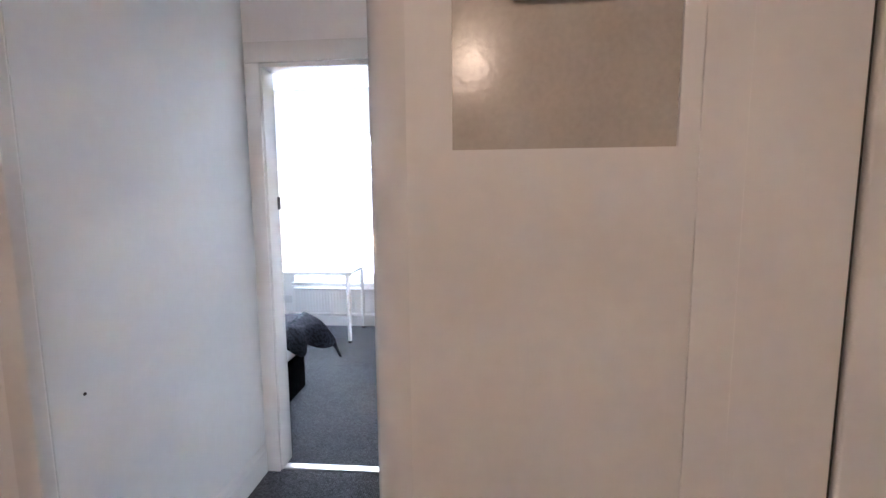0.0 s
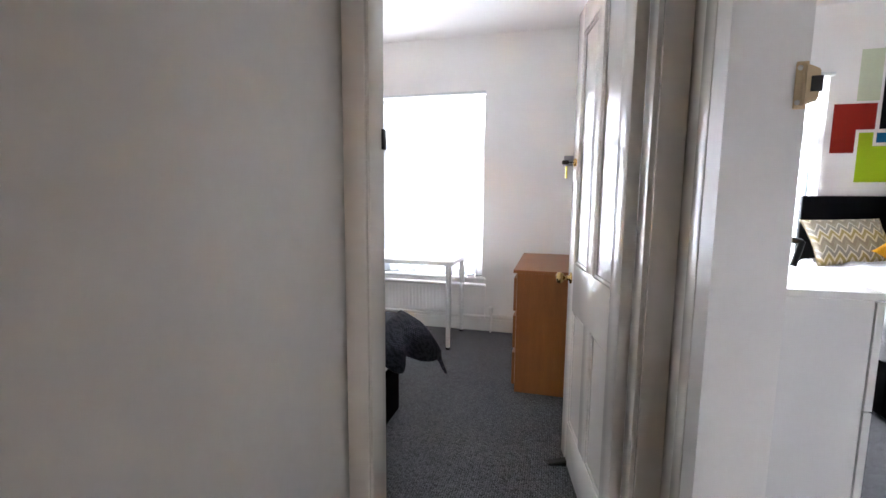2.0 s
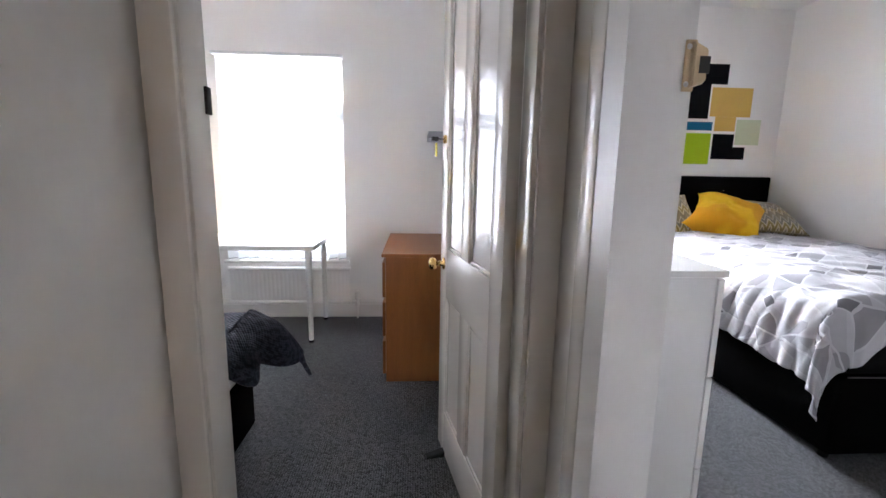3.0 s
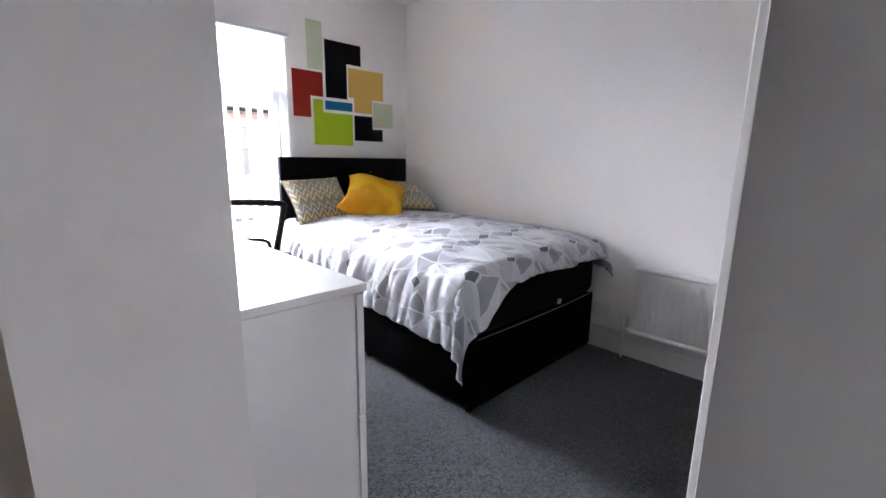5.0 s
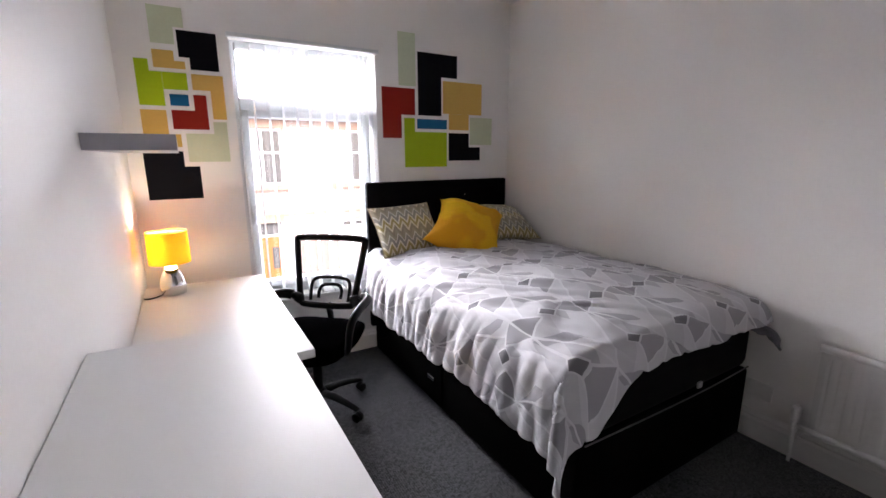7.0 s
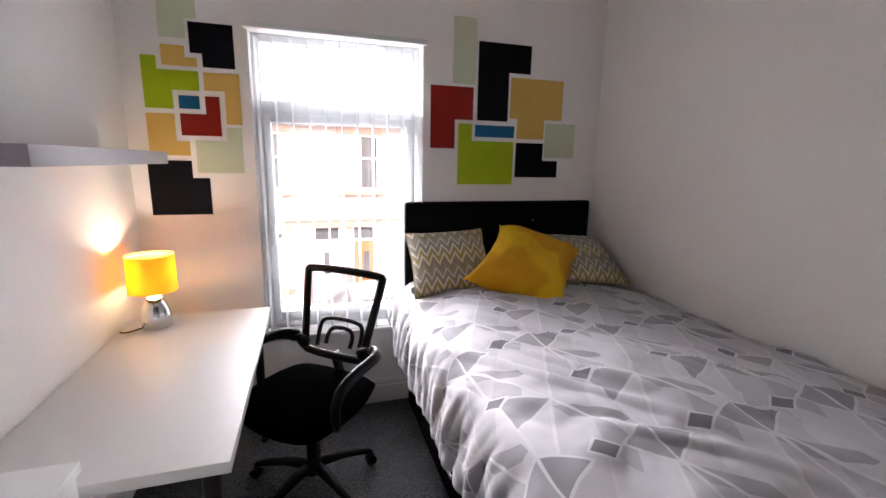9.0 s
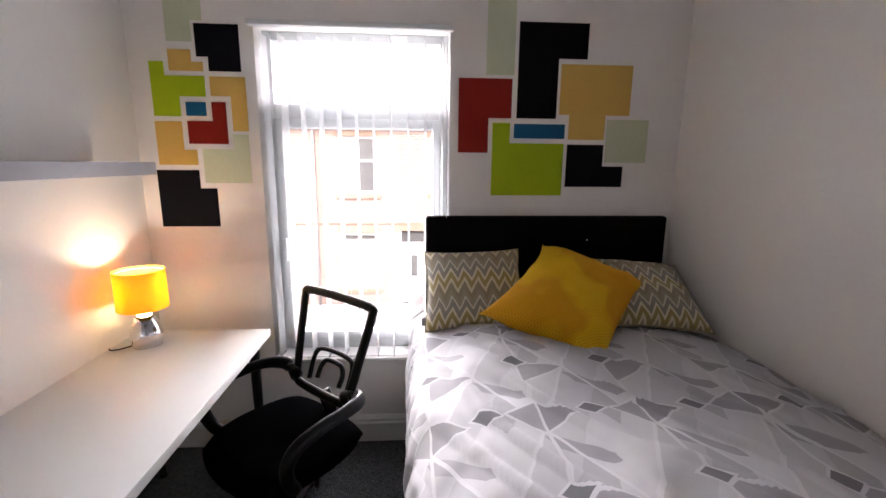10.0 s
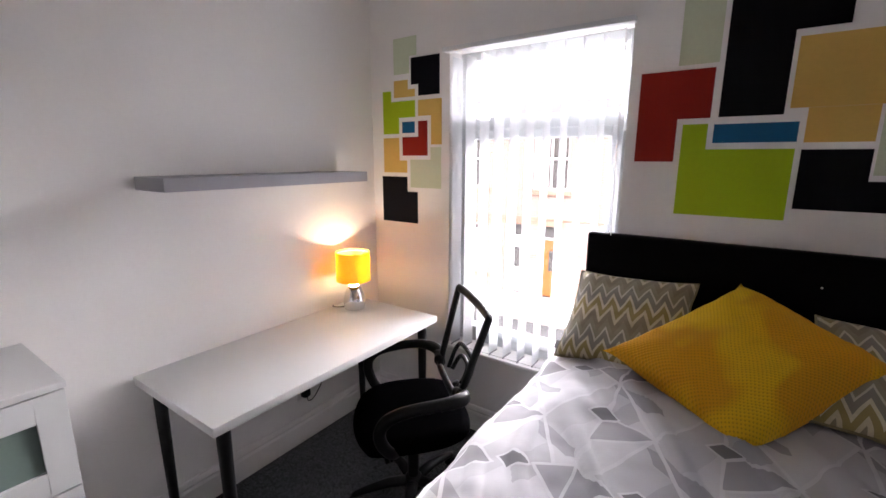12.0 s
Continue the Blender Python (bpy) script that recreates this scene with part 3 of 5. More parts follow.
# main bedroom's door, a flush leaf swung right open against the back wall
d1 = thing("door_1", pose(0.014, -0.02, 0, 0, 0, 2.0), "plain dull white flush bedroom door standing wide open", "door", kind="structure")
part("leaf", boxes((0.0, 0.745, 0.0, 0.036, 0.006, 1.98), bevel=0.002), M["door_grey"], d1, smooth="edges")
part("lipping", boxes((0.745, 0.753, 0.001, 0.035, 0.006, 1.98), bevel=0.001), M["gloss"], d1, "painted edge strip")
part("hinge", boxes((-0.008, 0.002, 0.03, 0.044, 0.25, 0.35), bevel=0.002), M["aluminium"], d1)
part("hinge", boxes((-0.008, 0.002, 0.03, 0.044, 1.6, 1.7), bevel=0.002), M["aluminium"], d1)


# painted door in the hall wall, shut
def hall_door():
    y = -0.232
    d = thing("door_3", (0.33, y, 0), "cream-lit white painted hall door with an obscured glass light", "door", kind="structure")
    part("leaf", boxes((-0.076, 0.718, y - 0.022, y, 0.01, 1.5), (-0.076, 0.011, y - 0.022, y, 1.5, 2.02), (0.415, 0.718, y - 0.022, y, 1.5, 2.02), (0.011, 0.415, y - 0.022, y, 1.95, 2.02)), M["satin"], d, placed=True, smooth="edges")
    part("glass_light", boxes((0.011, 0.415, y - 0.014, y - 0.006, 1.5, 1.95)), M["glass_panel"], d, "obscured glass panel", placed=True)
    part("strip", boxes((0.12, 0.29, y - 0.03, y - 0.022, 1.757, 1.80), bevel=0.003), M["trim"], d, "white strip across the glass", placed=True)
    part("stile_strip", boxes((0.45, 0.53, y - 0.026, y - 0.022, 0.01, 2.02), bevel=0.0015), M["satin"], d, placed=True)
    part("architrave", boxes((0.735, 0.83, y - 0.02, y + 0.002, 0.0, 2.1), bevel=0.008, seg=3), M["satin"], d, placed=True, smooth="edges")
    part("architrave", boxes((-0.076, 0.735, y - 0.02, y + 0.002, 2.03, 2.1), bevel=0.008, seg=3), M["satin"], d, placed=True, smooth="edges")
    # near-black strip painted in for the shade between leaf and architrave
    part("gap_shade", boxes((0.718, 0.735, y - 0.006, y + 0.001, 0.0, 2.03)), M["dark"], d, placed=True)


hall_door()


def corner_post():
    """The rounded plaster corner between the hall and the landing."""
    bm = bmesh.new()
    line = [(-0.075, -0.078), (-0.122, -0.078), (-0.152, -0.09), (-0.163, -0.115), (-0.165, -0.15), (-0.16, -0.19), (-0.145, -0.222), (-0.122, -0.243), (-0.098, -0.252), (-0.075, -0.2545)]
    ends = [[bm.verts.new((x, y, z)) for x, y in line] for z in (-0.1, H)]
    k = len(line)
    for j in range(k):
        bm.faces.new((ends[0][j], ends[0][(j + 1) % k], ends[1][(j + 1) % k], ends[1][j]))
    bm.faces.new(ends[0])
    bm.faces.new(ends[1][::-1])
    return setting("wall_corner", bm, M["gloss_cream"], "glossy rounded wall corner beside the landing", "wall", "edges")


corner_post()

sw = thing("light_switch", (-1.29, -0.092, 1.26), "square bronze-coloured light switch on the hall wall", "light switch")
part("plate", boxes((-1.327, -1.253, -0.1, -0.0895, 1.223, 1.297), bevel=0.003), M["switch_brown"], sw, placed=True)
part("rocker", boxes((-1.298, -1.282, -0.104, -0.1, 1.242, 1.278), bevel=0.002), M["switch_brown"], sw, placed=True)
stat = thing("wall_box", (-1.44, -0.092, 1.43), "small dark box on the hall wall", "wall box")
part("case", boxes((-1.48, -1.40, -0.115, -0.0895, 1.37, 1.48), bevel=0.006), M["black_plastic"], stat, placed=True)

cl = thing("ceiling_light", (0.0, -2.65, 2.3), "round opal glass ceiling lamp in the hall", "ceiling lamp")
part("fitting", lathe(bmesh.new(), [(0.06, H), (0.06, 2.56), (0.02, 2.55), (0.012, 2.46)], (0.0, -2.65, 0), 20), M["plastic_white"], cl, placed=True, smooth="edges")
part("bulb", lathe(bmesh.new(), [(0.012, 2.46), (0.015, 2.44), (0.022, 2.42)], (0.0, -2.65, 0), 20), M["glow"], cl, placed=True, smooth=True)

# lock staple on the doorway's cheek
def lock_staple():
    k = thing("lock_keep", (0.03, 0.75, 1.43), "cream metal lock keep screwed to the door lining", "lock keep")
    plate = part("plate", boxes((0.01, 0.03, 0.738, 0.744, 1.385, 1.472), bevel=0.002), M["cream_metal"], k, "cream fixing plate", placed=True)
    for z in (1.397, 1.46):
        part("screw", lathe(bmesh.new(), [(0.0, -0.003), (0.004, -0.002), (0.005, 0.0)], (0.0155, 0.738, z), 12, "y"), M["aluminium"], plate, "steel screw head", placed=True, smooth=True)
    bm = bmesh.new()
    rings = [[bm.verts.new((x, y, z)) for x, z in ((x0, za), (x1, zb), (x1, zc), (x0, zd))] for y, x0, x1, za, zb, zc, zd in ((0.742, 0.018, 0.047, 1.388, 1.398, 1.458, 1.47), (0.728, 0.02, 0.045, 1.392, 1.402, 1.454, 1.466))]
    for a in range(4):
        b = (a + 1) % 4
        bm.faces.new((rings[0][a], rings[0][b], rings[1][b], rings[1][a]))
    bm.faces.new(rings[0])
    bm.faces.new(rings[1][::-1])
    bmesh.ops.bevel(bm, geom=list(bm.edges), offset=0.002, segments=2, affect="EDGES")
    part("case", bm, M["cream_metal"], k, placed=True, smooth="edges")
    # solid dark block in place of a hollow slot, its shade given by colour
    part("slot", boxes((0.03, 0.0485, 0.7265, 0.74, 1.414, 1.442)), M["dark"], k, "dark block standing in for the shaded bolt slot", placed=True)


lock_staple()

keep2 = thing("lock_keep", (-0.96, 1.085, 1.40), "dark metal lock keep on the second door's lining", "lock keep")
part("case", boxes((-0.9685, -0.961, 1.075, 1.10, 1.365, 1.43), bevel=0.002), M["black_metal"], keep2, placed=True, smooth="edges")


# ---- windows and blinds ----
def window(name, x0, x1, z0, z1, label):
    w = thing(name, ((x0 + x1) / 2, 3.74, z0), label, "window", kind="structure")
    ya, yb = 3.71, 3.78
    part("window_frame", boxes((x0, x0 + 0.042, ya, yb, z0, z1), (x1 - 0.042, x1, ya, yb, z0, z1), (x0 + 0.042, x1 - 0.042, ya, yb, z0, z0 + 0.06), (x0 + 0.042, x1 - 0.042, ya, yb, z1 - 0.042, z1),
         (x0 + 0.042, x1 - 0.042, ya, yb, 1.715, 1.79), bevel=0.006), M["upvc"], w, placed=True, smooth="edges")
    a, b, c, d = x0 + 0.038, x1 - 0.038, z0 + 0.055, 1.72
    sash = part("sash", boxes((a, a + 0.042, ya - 0.02, yb - 0.015, c, d), (b - 0.042, b, ya - 0.02, yb - 0.015, c, d), (a + 0.042, b - 0.042, ya - 0.02, yb - 0.015, c, c + 0.05), (a + 0.042, b - 0.042, ya - 0.02, yb - 0.015, d - 0.048, d), bevel=0.008), M["upvc"], w, placed=True, smooth="edges")
    part("gasket", boxes((a + 0.042, a + 0.046, 3.722, 3.734, c + 0.05, d - 0.048), (b - 0.046, b - 0.042, 3.722, 3.734, c + 0.05, d - 0.048), (a + 0.046, b - 0.046, 3.722, 3.734, d - 0.052, d - 0.048)), M["piping_grey"], sash, "grey rubber seal", placed=True)
    part("pane", boxes((a + 0.038, b - 0.038, 3.735, 3.741, c + 0.045, d - 0.044)), M["glass"], w, placed=True).visible_shadow = False
    part("pane", boxes((x0 + 0.038, x1 - 0.038, 3.745, 3.751, 1.785, z1 - 0.038)), M["glass"], w, placed=True).visible_shadow = False
    part("window_handle", boxes((a + 0.012, a + 0.034, ya - 0.045, ya - 0.021, 1.0, 1.12), bevel=0.005), M["upvc"], sash, placed=True)
    part("window_sill", boxes((x0 - 0.03, x1 + 0.03, 3.575, 3.71, z0 - 0.03, z0 - 0.004), bevel=0.006), M["trim"], w, placed=True, smooth="edges")
    return w


window("window_1", AX0, AX1, WZ0, WZ1, "tall white plastic window with a fixed top light")
window("window_2", BX0, BX1, WZ0, WZ1, "tall white plastic window with a fixed top light")


def blind(x0, x1, turn, count, label):
    b = thing("vertical_blind", ((x0 + x1) / 2, 3.57, 2.11), label, "blind")
    part("head_rail", boxes((x0 - 0.015, x1 + 0.01, 3.55, 3.592, 2.104, 2.127), bevel=0.003), M["upvc"], b, placed=True, smooth="edges")
    at = b.matrix_basis.translation
    rnd = random.Random(4)

    def slat_mesh():
        bm = bmesh.new()
        k = 8
        for side in (-0.0006, 0.0006):
            rows = []
            for z in (0.505, 1.0, 1.5, 2.085):
                rows.append([bm.verts.new((-0.0445 + 0.089 * i / k, side + 0.006 * math.sin(math.pi * i / k), z - 2.11)) for i in range(k + 1)])
            for p, q in zip(rows, rows[1:]):
                for i in range(k):
                    bm.faces.new((p[i], p[i + 1], q[i + 1], q[i]))
        return bm

    first = weight = None
    for i in range(count):
        x = x0 + 0.03 + (x1 - x0 - 0.06) * i / (count - 1)
        m = Matrix.Translation((x - at.x, 3.632 - at.y, 0)) @ Matrix.Rotation(radians(turn + rnd.uniform(-2.5, 2.5)), 4, "Z")
        if first is None:
            s = first = part("slat", slat_mesh(), M["blind"], b, smooth=True)
            g = weight = part("weight", boxes((-0.042, 0.042, -0.002, 0.002, 0.49 - 2.11, 0.508 - 2.11)), M["piping_grey"], s, "grey bottom weight")
        else:
            s = new("slat", first.data)
            s.parent = b
            g = new("weight", weight.data)
            g.parent = s
        s.matrix_basis = m
    pts = smooth_curve([(x1 - 0.02, 3.55, 2.09), (x1 - 0.018, 3.548, 1.6), (x1 - 0.012, 3.549, 1.0), (x1 - 0.008, 3.55, 0.8)], 4)
    part("cord", tube(bmesh.new(), pts, 0.0015, 5), M["plastic_white"], b, placed=True)
    return b


blind(AX0, AX1, 88, 11, "white vertical slat blind turned open in the window")
blind(BX0, BX1, 46, 12, "white vertical slat blind partly turned in the window")


# ---- painted squares on the window wall ----
def painted(x0, x1, z0, z1, colour, cut=None, lift=0.002):
    """A painted rectangle on the window wall, with one corner cut away: cut = (side, end, width, height)."""
    bm = bmesh.new()
    y0, y1 = 3.6 - lift, 3.6
    if cut is None:
        box(bm, x0, x1, y0, y1, z0, z1)
    else:
        side, end, w, h = cut
        za, zb = (z0, z1 - h) if end == "top" else (z0 + h, z1)
        zc, zd = (z1 - h, z1) if end == "top" else (z0, z0 + h)
        box(bm, x0, x1, y0, y1, za, zb)
        if side == "left":
            box(bm, x0 + w, x1, y0, y1, zc, zd)
        else:
            box(bm, x0, x1 - w, y0, y1, zc, zd)
    names = {"pale": "pale green", "black": "black", "red": "brick red", "yellow": "ochre yellow", "blue": "blue", "green": "lime green"}
    ob = link_mesh("wall_square", bm, M["paint_" + colour], False)
    return tagged(ob, names[colour] + " painted square on the white window wall", "wall decoration", "painted squares")


# beside the headboard
painted(1.635, 1.77, 1.925, 2.28, "pale")
painted(1.788, 2.125, 1.726, 2.164, "black", ("right", "bottom", 0.14, 0.278))
painted(1.503, 1.762, 1.56, 1.908, "red", ("right", "bottom", 0.112, 0.165))
painted(2.0, 2.356, 1.746, 1.98, "yellow")
painted(2.052, 2.235, 1.628, 1.7455, "yellow")
painted(1.778, 2.033, 1.631, 1.700, "blue")
painted(1.672, 2.032, 1.351, 1.703, "green", ("right", "top", 0.274, 0.096))
painted(2.05, 2.345, 1.395, 1.604, "black", ("right", "top", 0.108, 0.106))
painted(2.246, 2.46, 1.518, 1.726, "pale")
# beside the desk
painted(0.177, 0.34, 2.036, 2.225, "pale", ("right", "bottom", 0.052, 0.09))
painted(0.301, 0.496, 1.912, 2.114, "black", ("left", "bottom", 0.051, 0.062))
painted(0.176, 0.327, 1.911, 2.003, "yellow", ("right", "top", 0.05, 0.052))
painted(0.2095, 0.328, 1.80, 1.8905, "green")
painted(0.089, 0.209, 1.711, 1.95, "green", ("right", "top", 0.056, 0.06))
painted(0.233, 0.324, 1.714, 1.776, "blue")
painted(0.233, 0.413, 1.587, 1.777, "red", ("left", "top", 0.116, 0.086))
painted(0.35, 0.51, 1.647, 1.889, "yellow", ("left", "bottom", 0.089, 0.157))
painted(0.087, 0.265, 1.489, 1.688, "yellow", ("right", "top", 0.057, 0.129))
painted(0.29, 0.506, 1.405, 1.632, "pale", ("left", "top", 0.145, 0.068))
painted(0.071, 0.341, 1.194, 1.465, "black", ("right", "top", 0.076, 0.086))


# ---- main bedroom: bed ----
def divan():
    b = thing("divan_bed", (1.95, 2.55, 0), "black fabric small double divan bed against the wall", "bed")
    x0, x1, y0, y1 = 1.348, 2.55, 1.575, 3.495
    part("base", boxes((x0, x1, y0, y1, 0.035, 0.4), bevel=0.018, seg=3), M["black_fabric"], b, placed=True, smooth="edges")
    part("mattress", boxes((x0 + 0.005, x1, y0 + 0.005, y1, 0.402, 0.64), bevel=0.05, seg=4), M["mattress"], b, placed=True, smooth="edges")
    part("mattress_edge", tube(bmesh.new(), smooth_curve([(x1 - 0.02, y0 - 0.004, 0.412), (2.2, y0 - 0.008, 0.404), (1.8, y0 - 0.008, 0.404), (x0 + 0.03, y0 - 0.004, 0.408)], 8), 0.0035, 6), M["piping_dark"], b, "dark grey piping", placed=True)
    part("mattress_label", boxes((2.095, 2.128, y0 - 0.004, y0 + 0.006, 0.42, 0.448), bevel=0.002), M["piping_grey"], b, "grey woven label", placed=True)
    for x in (x0 + 0.05, x1 - 0.05):
        for y in (y0 + 0.06, 2.5, y1 - 0.06):
            part("glide", lathe(bmesh.new(), [(0.022, 0.0), (0.024, 0.012), (0.018, 0.036)], (x, y, 0), 14), M["black_plastic"], b, placed=True, smooth="edges")
    for y in (2.85,):
        dr = part("drawer_front", boxes((x0 - 0.012, x0 + 0.004, y - 0.33, y + 0.33, 0.07, 0.35), bevel=0.006), M["black_fabric"], b, placed=True, smooth="edges")
        part("handle", boxes((x0 - 0.022, x0 - 0.012, y - 0.26, y - 0.19, 0.19, 0.215), bevel=0.004), M["chrome"], dr, "small chrome handle", placed=True)
    part("headboard", boxes((1.345, 2.582, 3.545, 3.598, 0.18, 1.25), bevel=0.014, seg=3), M["black_leather"], b, "black faux leather headboard", placed=True, smooth="edges")
    part("stud", lathe(bmesh.new(), [(0.0, -0.004), (0.004, -0.003), (0.005, 0.0)], (2.165, 3.545, 1.13), 12, "y"), M["chrome"], b, placed=True, smooth=True)


divan()


def duvet():
    """One sheet laid over the mattress: flat on top with soft quilting, hanging at the open side and the foot."""
    bm = bmesh.new()
    uvl = bm.loops.layers.uv.new("cloth")
    top, width, length, head = 0.735, 1.235, 1.905, 3.52
    ns, nt = 170, 220
    hang_s, hang_t = 0.45, 0.215
    bend = 0.09
    grid = []
    for i in range(ns + 1):
        row = []
        s = (width + hang_s) * i / ns
        for j in range(nt + 1):
            q = (length + hang_t) * j / nt
            over_s = max(0.0, s - width) * (1 + 0.14 * max(0.0, min(1.0, (q - 1.3) / 0.72)) ** 2.2) * (0.89 + 0.03 * noise.noise(Vector((q * 3.0, 2.0, 0))) + 0.02 * noise.noise(Vector((q * 14.0, 6.0, 0))))
            over_t = max(0.0, q - length) * (0.66 + 0.78 * math.exp(-max(0.0, width - s) / 0.085) + 0.08 * noise.noise(Vector((s * 3.6, 7.0, 0))))
            x = 2.6 - min(s, width)
            y = head - min(q, length)
            crown = max(0.0, 1 - abs((x - 1.98) / 0.64) ** 3) * max(0.0, 1 - abs((y - 2.6) / 1.05) ** 4)
            z = top + 0.075 * crown + 0.02 * noise.noise(Vector((s * 3.1, q * 2.7, 1.7))) + 0.010 * noise.noise(Vector((s * 8.0, q * 7.0, 4.1))) + 0.004 * noise.noise(Vector((s * 20.0, q * 17.0, 8.3)))
            ridge = noise.noise(Vector((s * 5.0 + q * 3.0, q * 1.2 - s * 0.8, 11.0)))
            z += 0.012 * max(0.0, 1 - abs(ridge) * 7)
            drop = math.hypot(over_s, over_t)
            drop *= 1 + 0.06 * min(1.0, over_s / 0.4) * min(1.0, over_t / 0.14)
            if drop:
                out = bend * (1 - math.exp(-drop / bend))
                share = over_s / math.hypot(over_s, over_t)
                grow = min(1.0, drop / 0.22)
                fold = 0.005 * math.sin(q * 44.0 + 5.0 * noise.noise(Vector((q * 2.3, 5.0, 0)))) + 0.02 * noise.noise(Vector((q * 8.0 + s * 2, 1.0, s * 2))) + 0.012 * noise.noise(Vector((q * 24.0 + s * 8, 4.0, s * 3)))
                fold2 = 0.006 * math.sin(s * 23.0 + 1.0) + 0.016 * noise.noise(Vector((s * 8.0, 3.0, q)))
                x -= share * (out + fold * grow)
                y -= (1 - share) * (out + fold2 * grow)
                z -= drop - 0.6 * out
            row.append((bm.verts.new((x, y, max(z, 0.2))), (s, q)))
        grid.append(row)
    for i in range(ns):
        for j in range(nt):
            q = (grid[i][j], grid[i + 1][j], grid[i + 1][j + 1], grid[i][j + 1])
            f = bm.faces.new([c[0] for c in q])
            for loop, c in zip(f.loops, q):
                loop[uvl].uv = c[1]
    ob = link_mesh("duvet", bm, M["duvet"], True)
    sol = ob.modifiers.new("thickness", "SOLIDIFY")
    sol.thickness, sol.offset = 0.022, -1
    return tagged(ob, "white duvet with a grey geometric print on the bed", "duvet")


duvet()


def cushion(name, m, w, h, depth, material, label, piping=None, ear=0.0, seed=0, skew=0.0):
    """A filled cushion in its own xy plane, with soft corners."""
    c = thing(name, m, label, "cushion")
    bm = bmesh.new()
    uvl = bm.loops.layers.uv.new("cloth")
    n = 36
    sides = []
    edge = []
    for side in (1, -1):
        rows = []
        for i in range(n + 1):
            row = []
            for j in range(n + 1):
                u, v = 2 * i / n - 1, 2 * j / n - 1
                pull = 1 - 0.07 * (1 - u * u) * abs(v) ** 3 * (1 if abs(v) > abs(u) else 0.6) - 0.05 * (abs(u * v)) ** 4 * (1 - ear)
                x = u * w / 2 * (1 - (0.075 + 0.05 * ear) * (1 - v * v) * abs(u) ** 3 + ear * 0.05 * (abs(u * v)) ** 6)
                y = v * h / 2 * (1 - (0.075 + 0.05 * ear) * (1 - u * u) * abs(v) ** 3 + ear * 0.05 * (abs(u * v)) ** 6)
                bulge = (max(0.0, 1 - u ** 4) ** 0.62) * (max(0.0, 1 - v ** 4) ** 0.62)
                z = side * depth / 2 * bulge * (1 + 0.14 * noise.noise(Vector((u * 1.6, v * 1.6, seed + side))) + 0.09 * noise.noise(Vector((u * 4, v * 4, seed + 3))) + 0.04 * noise.noise(Vector((u * 11, v * 11, seed + 5))))
                x += 0.006 * noise.noise(Vector((u * 3, v * 3, seed + 9)))
                row.append(bm.verts.new((x + skew * y, y, z)))
            rows.append(row)
        for i in range(n):
            for j in range(n):
                q = [(i, j), (i + 1, j), (i + 1, j + 1), (i, j + 1)]
                f = bm.faces.new([rows[a][b] for a, b in q])
                for loop, (a, b) in zip(f.loops, q):
                    loop[uvl].uv = (w * a / n, h * b / n)
        sides.append(rows)
    r = sides[0]
    edge = [r[i][0].co.copy() for i in range(n)] + [r[n][j].co.copy() for j in range(n)] + [r[n - i][n].co.copy() for i in range(n)] + [r[0][n - j].co.copy() for j in range(n)]
    bmesh.ops.remove_doubles(bm, verts=bm.verts, dist=0.0004)
    part("cover", bm, material, c, smooth=True)
    if piping:
        part("piping", tube(bmesh.new(), edge[::2], 0.0045, 6, closed=True), piping, c, "corded edge", smooth=True)
    return c


def cushion_label(c, x, y):
    """A small woven label sewn into the cushion's edge seam."""
    part("care_label", boxes((x - 0.022, x, y - 0.018, y + 0.018, -0.0012, 0.0012), bevel=0.0004), M["piping_grey"], c, "small grey woven label")


def axes(centre, x, y):
    """A cushion's pose from its centre and the ways of its width and height."""
    x = Vector(x).normalized()
    n = x.cross(Vector(y)).normalized()
    y = n.cross(x)
    return Matrix.Translation(centre) @ Matrix((x, y, n)).transposed().to_4x4()


left_cushion = cushion("chevron_cushion", axes((1.566, 3.375, 0.93), (0.458, -0.025, 0.019), (0.013, 0.279, 0.289)), 0.465, 0.42, 0.13, M["chevron"], "khaki, cream and grey chevron cushion against the headboard", M["piping_khaki"], seed=2)
cushion_label(left_cushion, -0.225, -0.16)
cushion("chevron_cushion", axes((2.35, 3.267, 0.93), (0.43, -0.02, -0.037), (0.019, 0.376, 0.202)), 0.435, 0.43, 0.13, M["chevron"], "khaki, cream and grey chevron cushion slumped by the wall", M["piping_khaki"], seed=5)
cushion("mustard_cushion", axes((1.96, 3.195, 0.931), (0.395, -0.235, -0.13), (0.34, 0.33, 0.167)), 0.505, 0.575, 0.24, M["mustard"], "mustard yellow plush cushion lying across the others", ear=1.0, seed=7, skew=0.09)


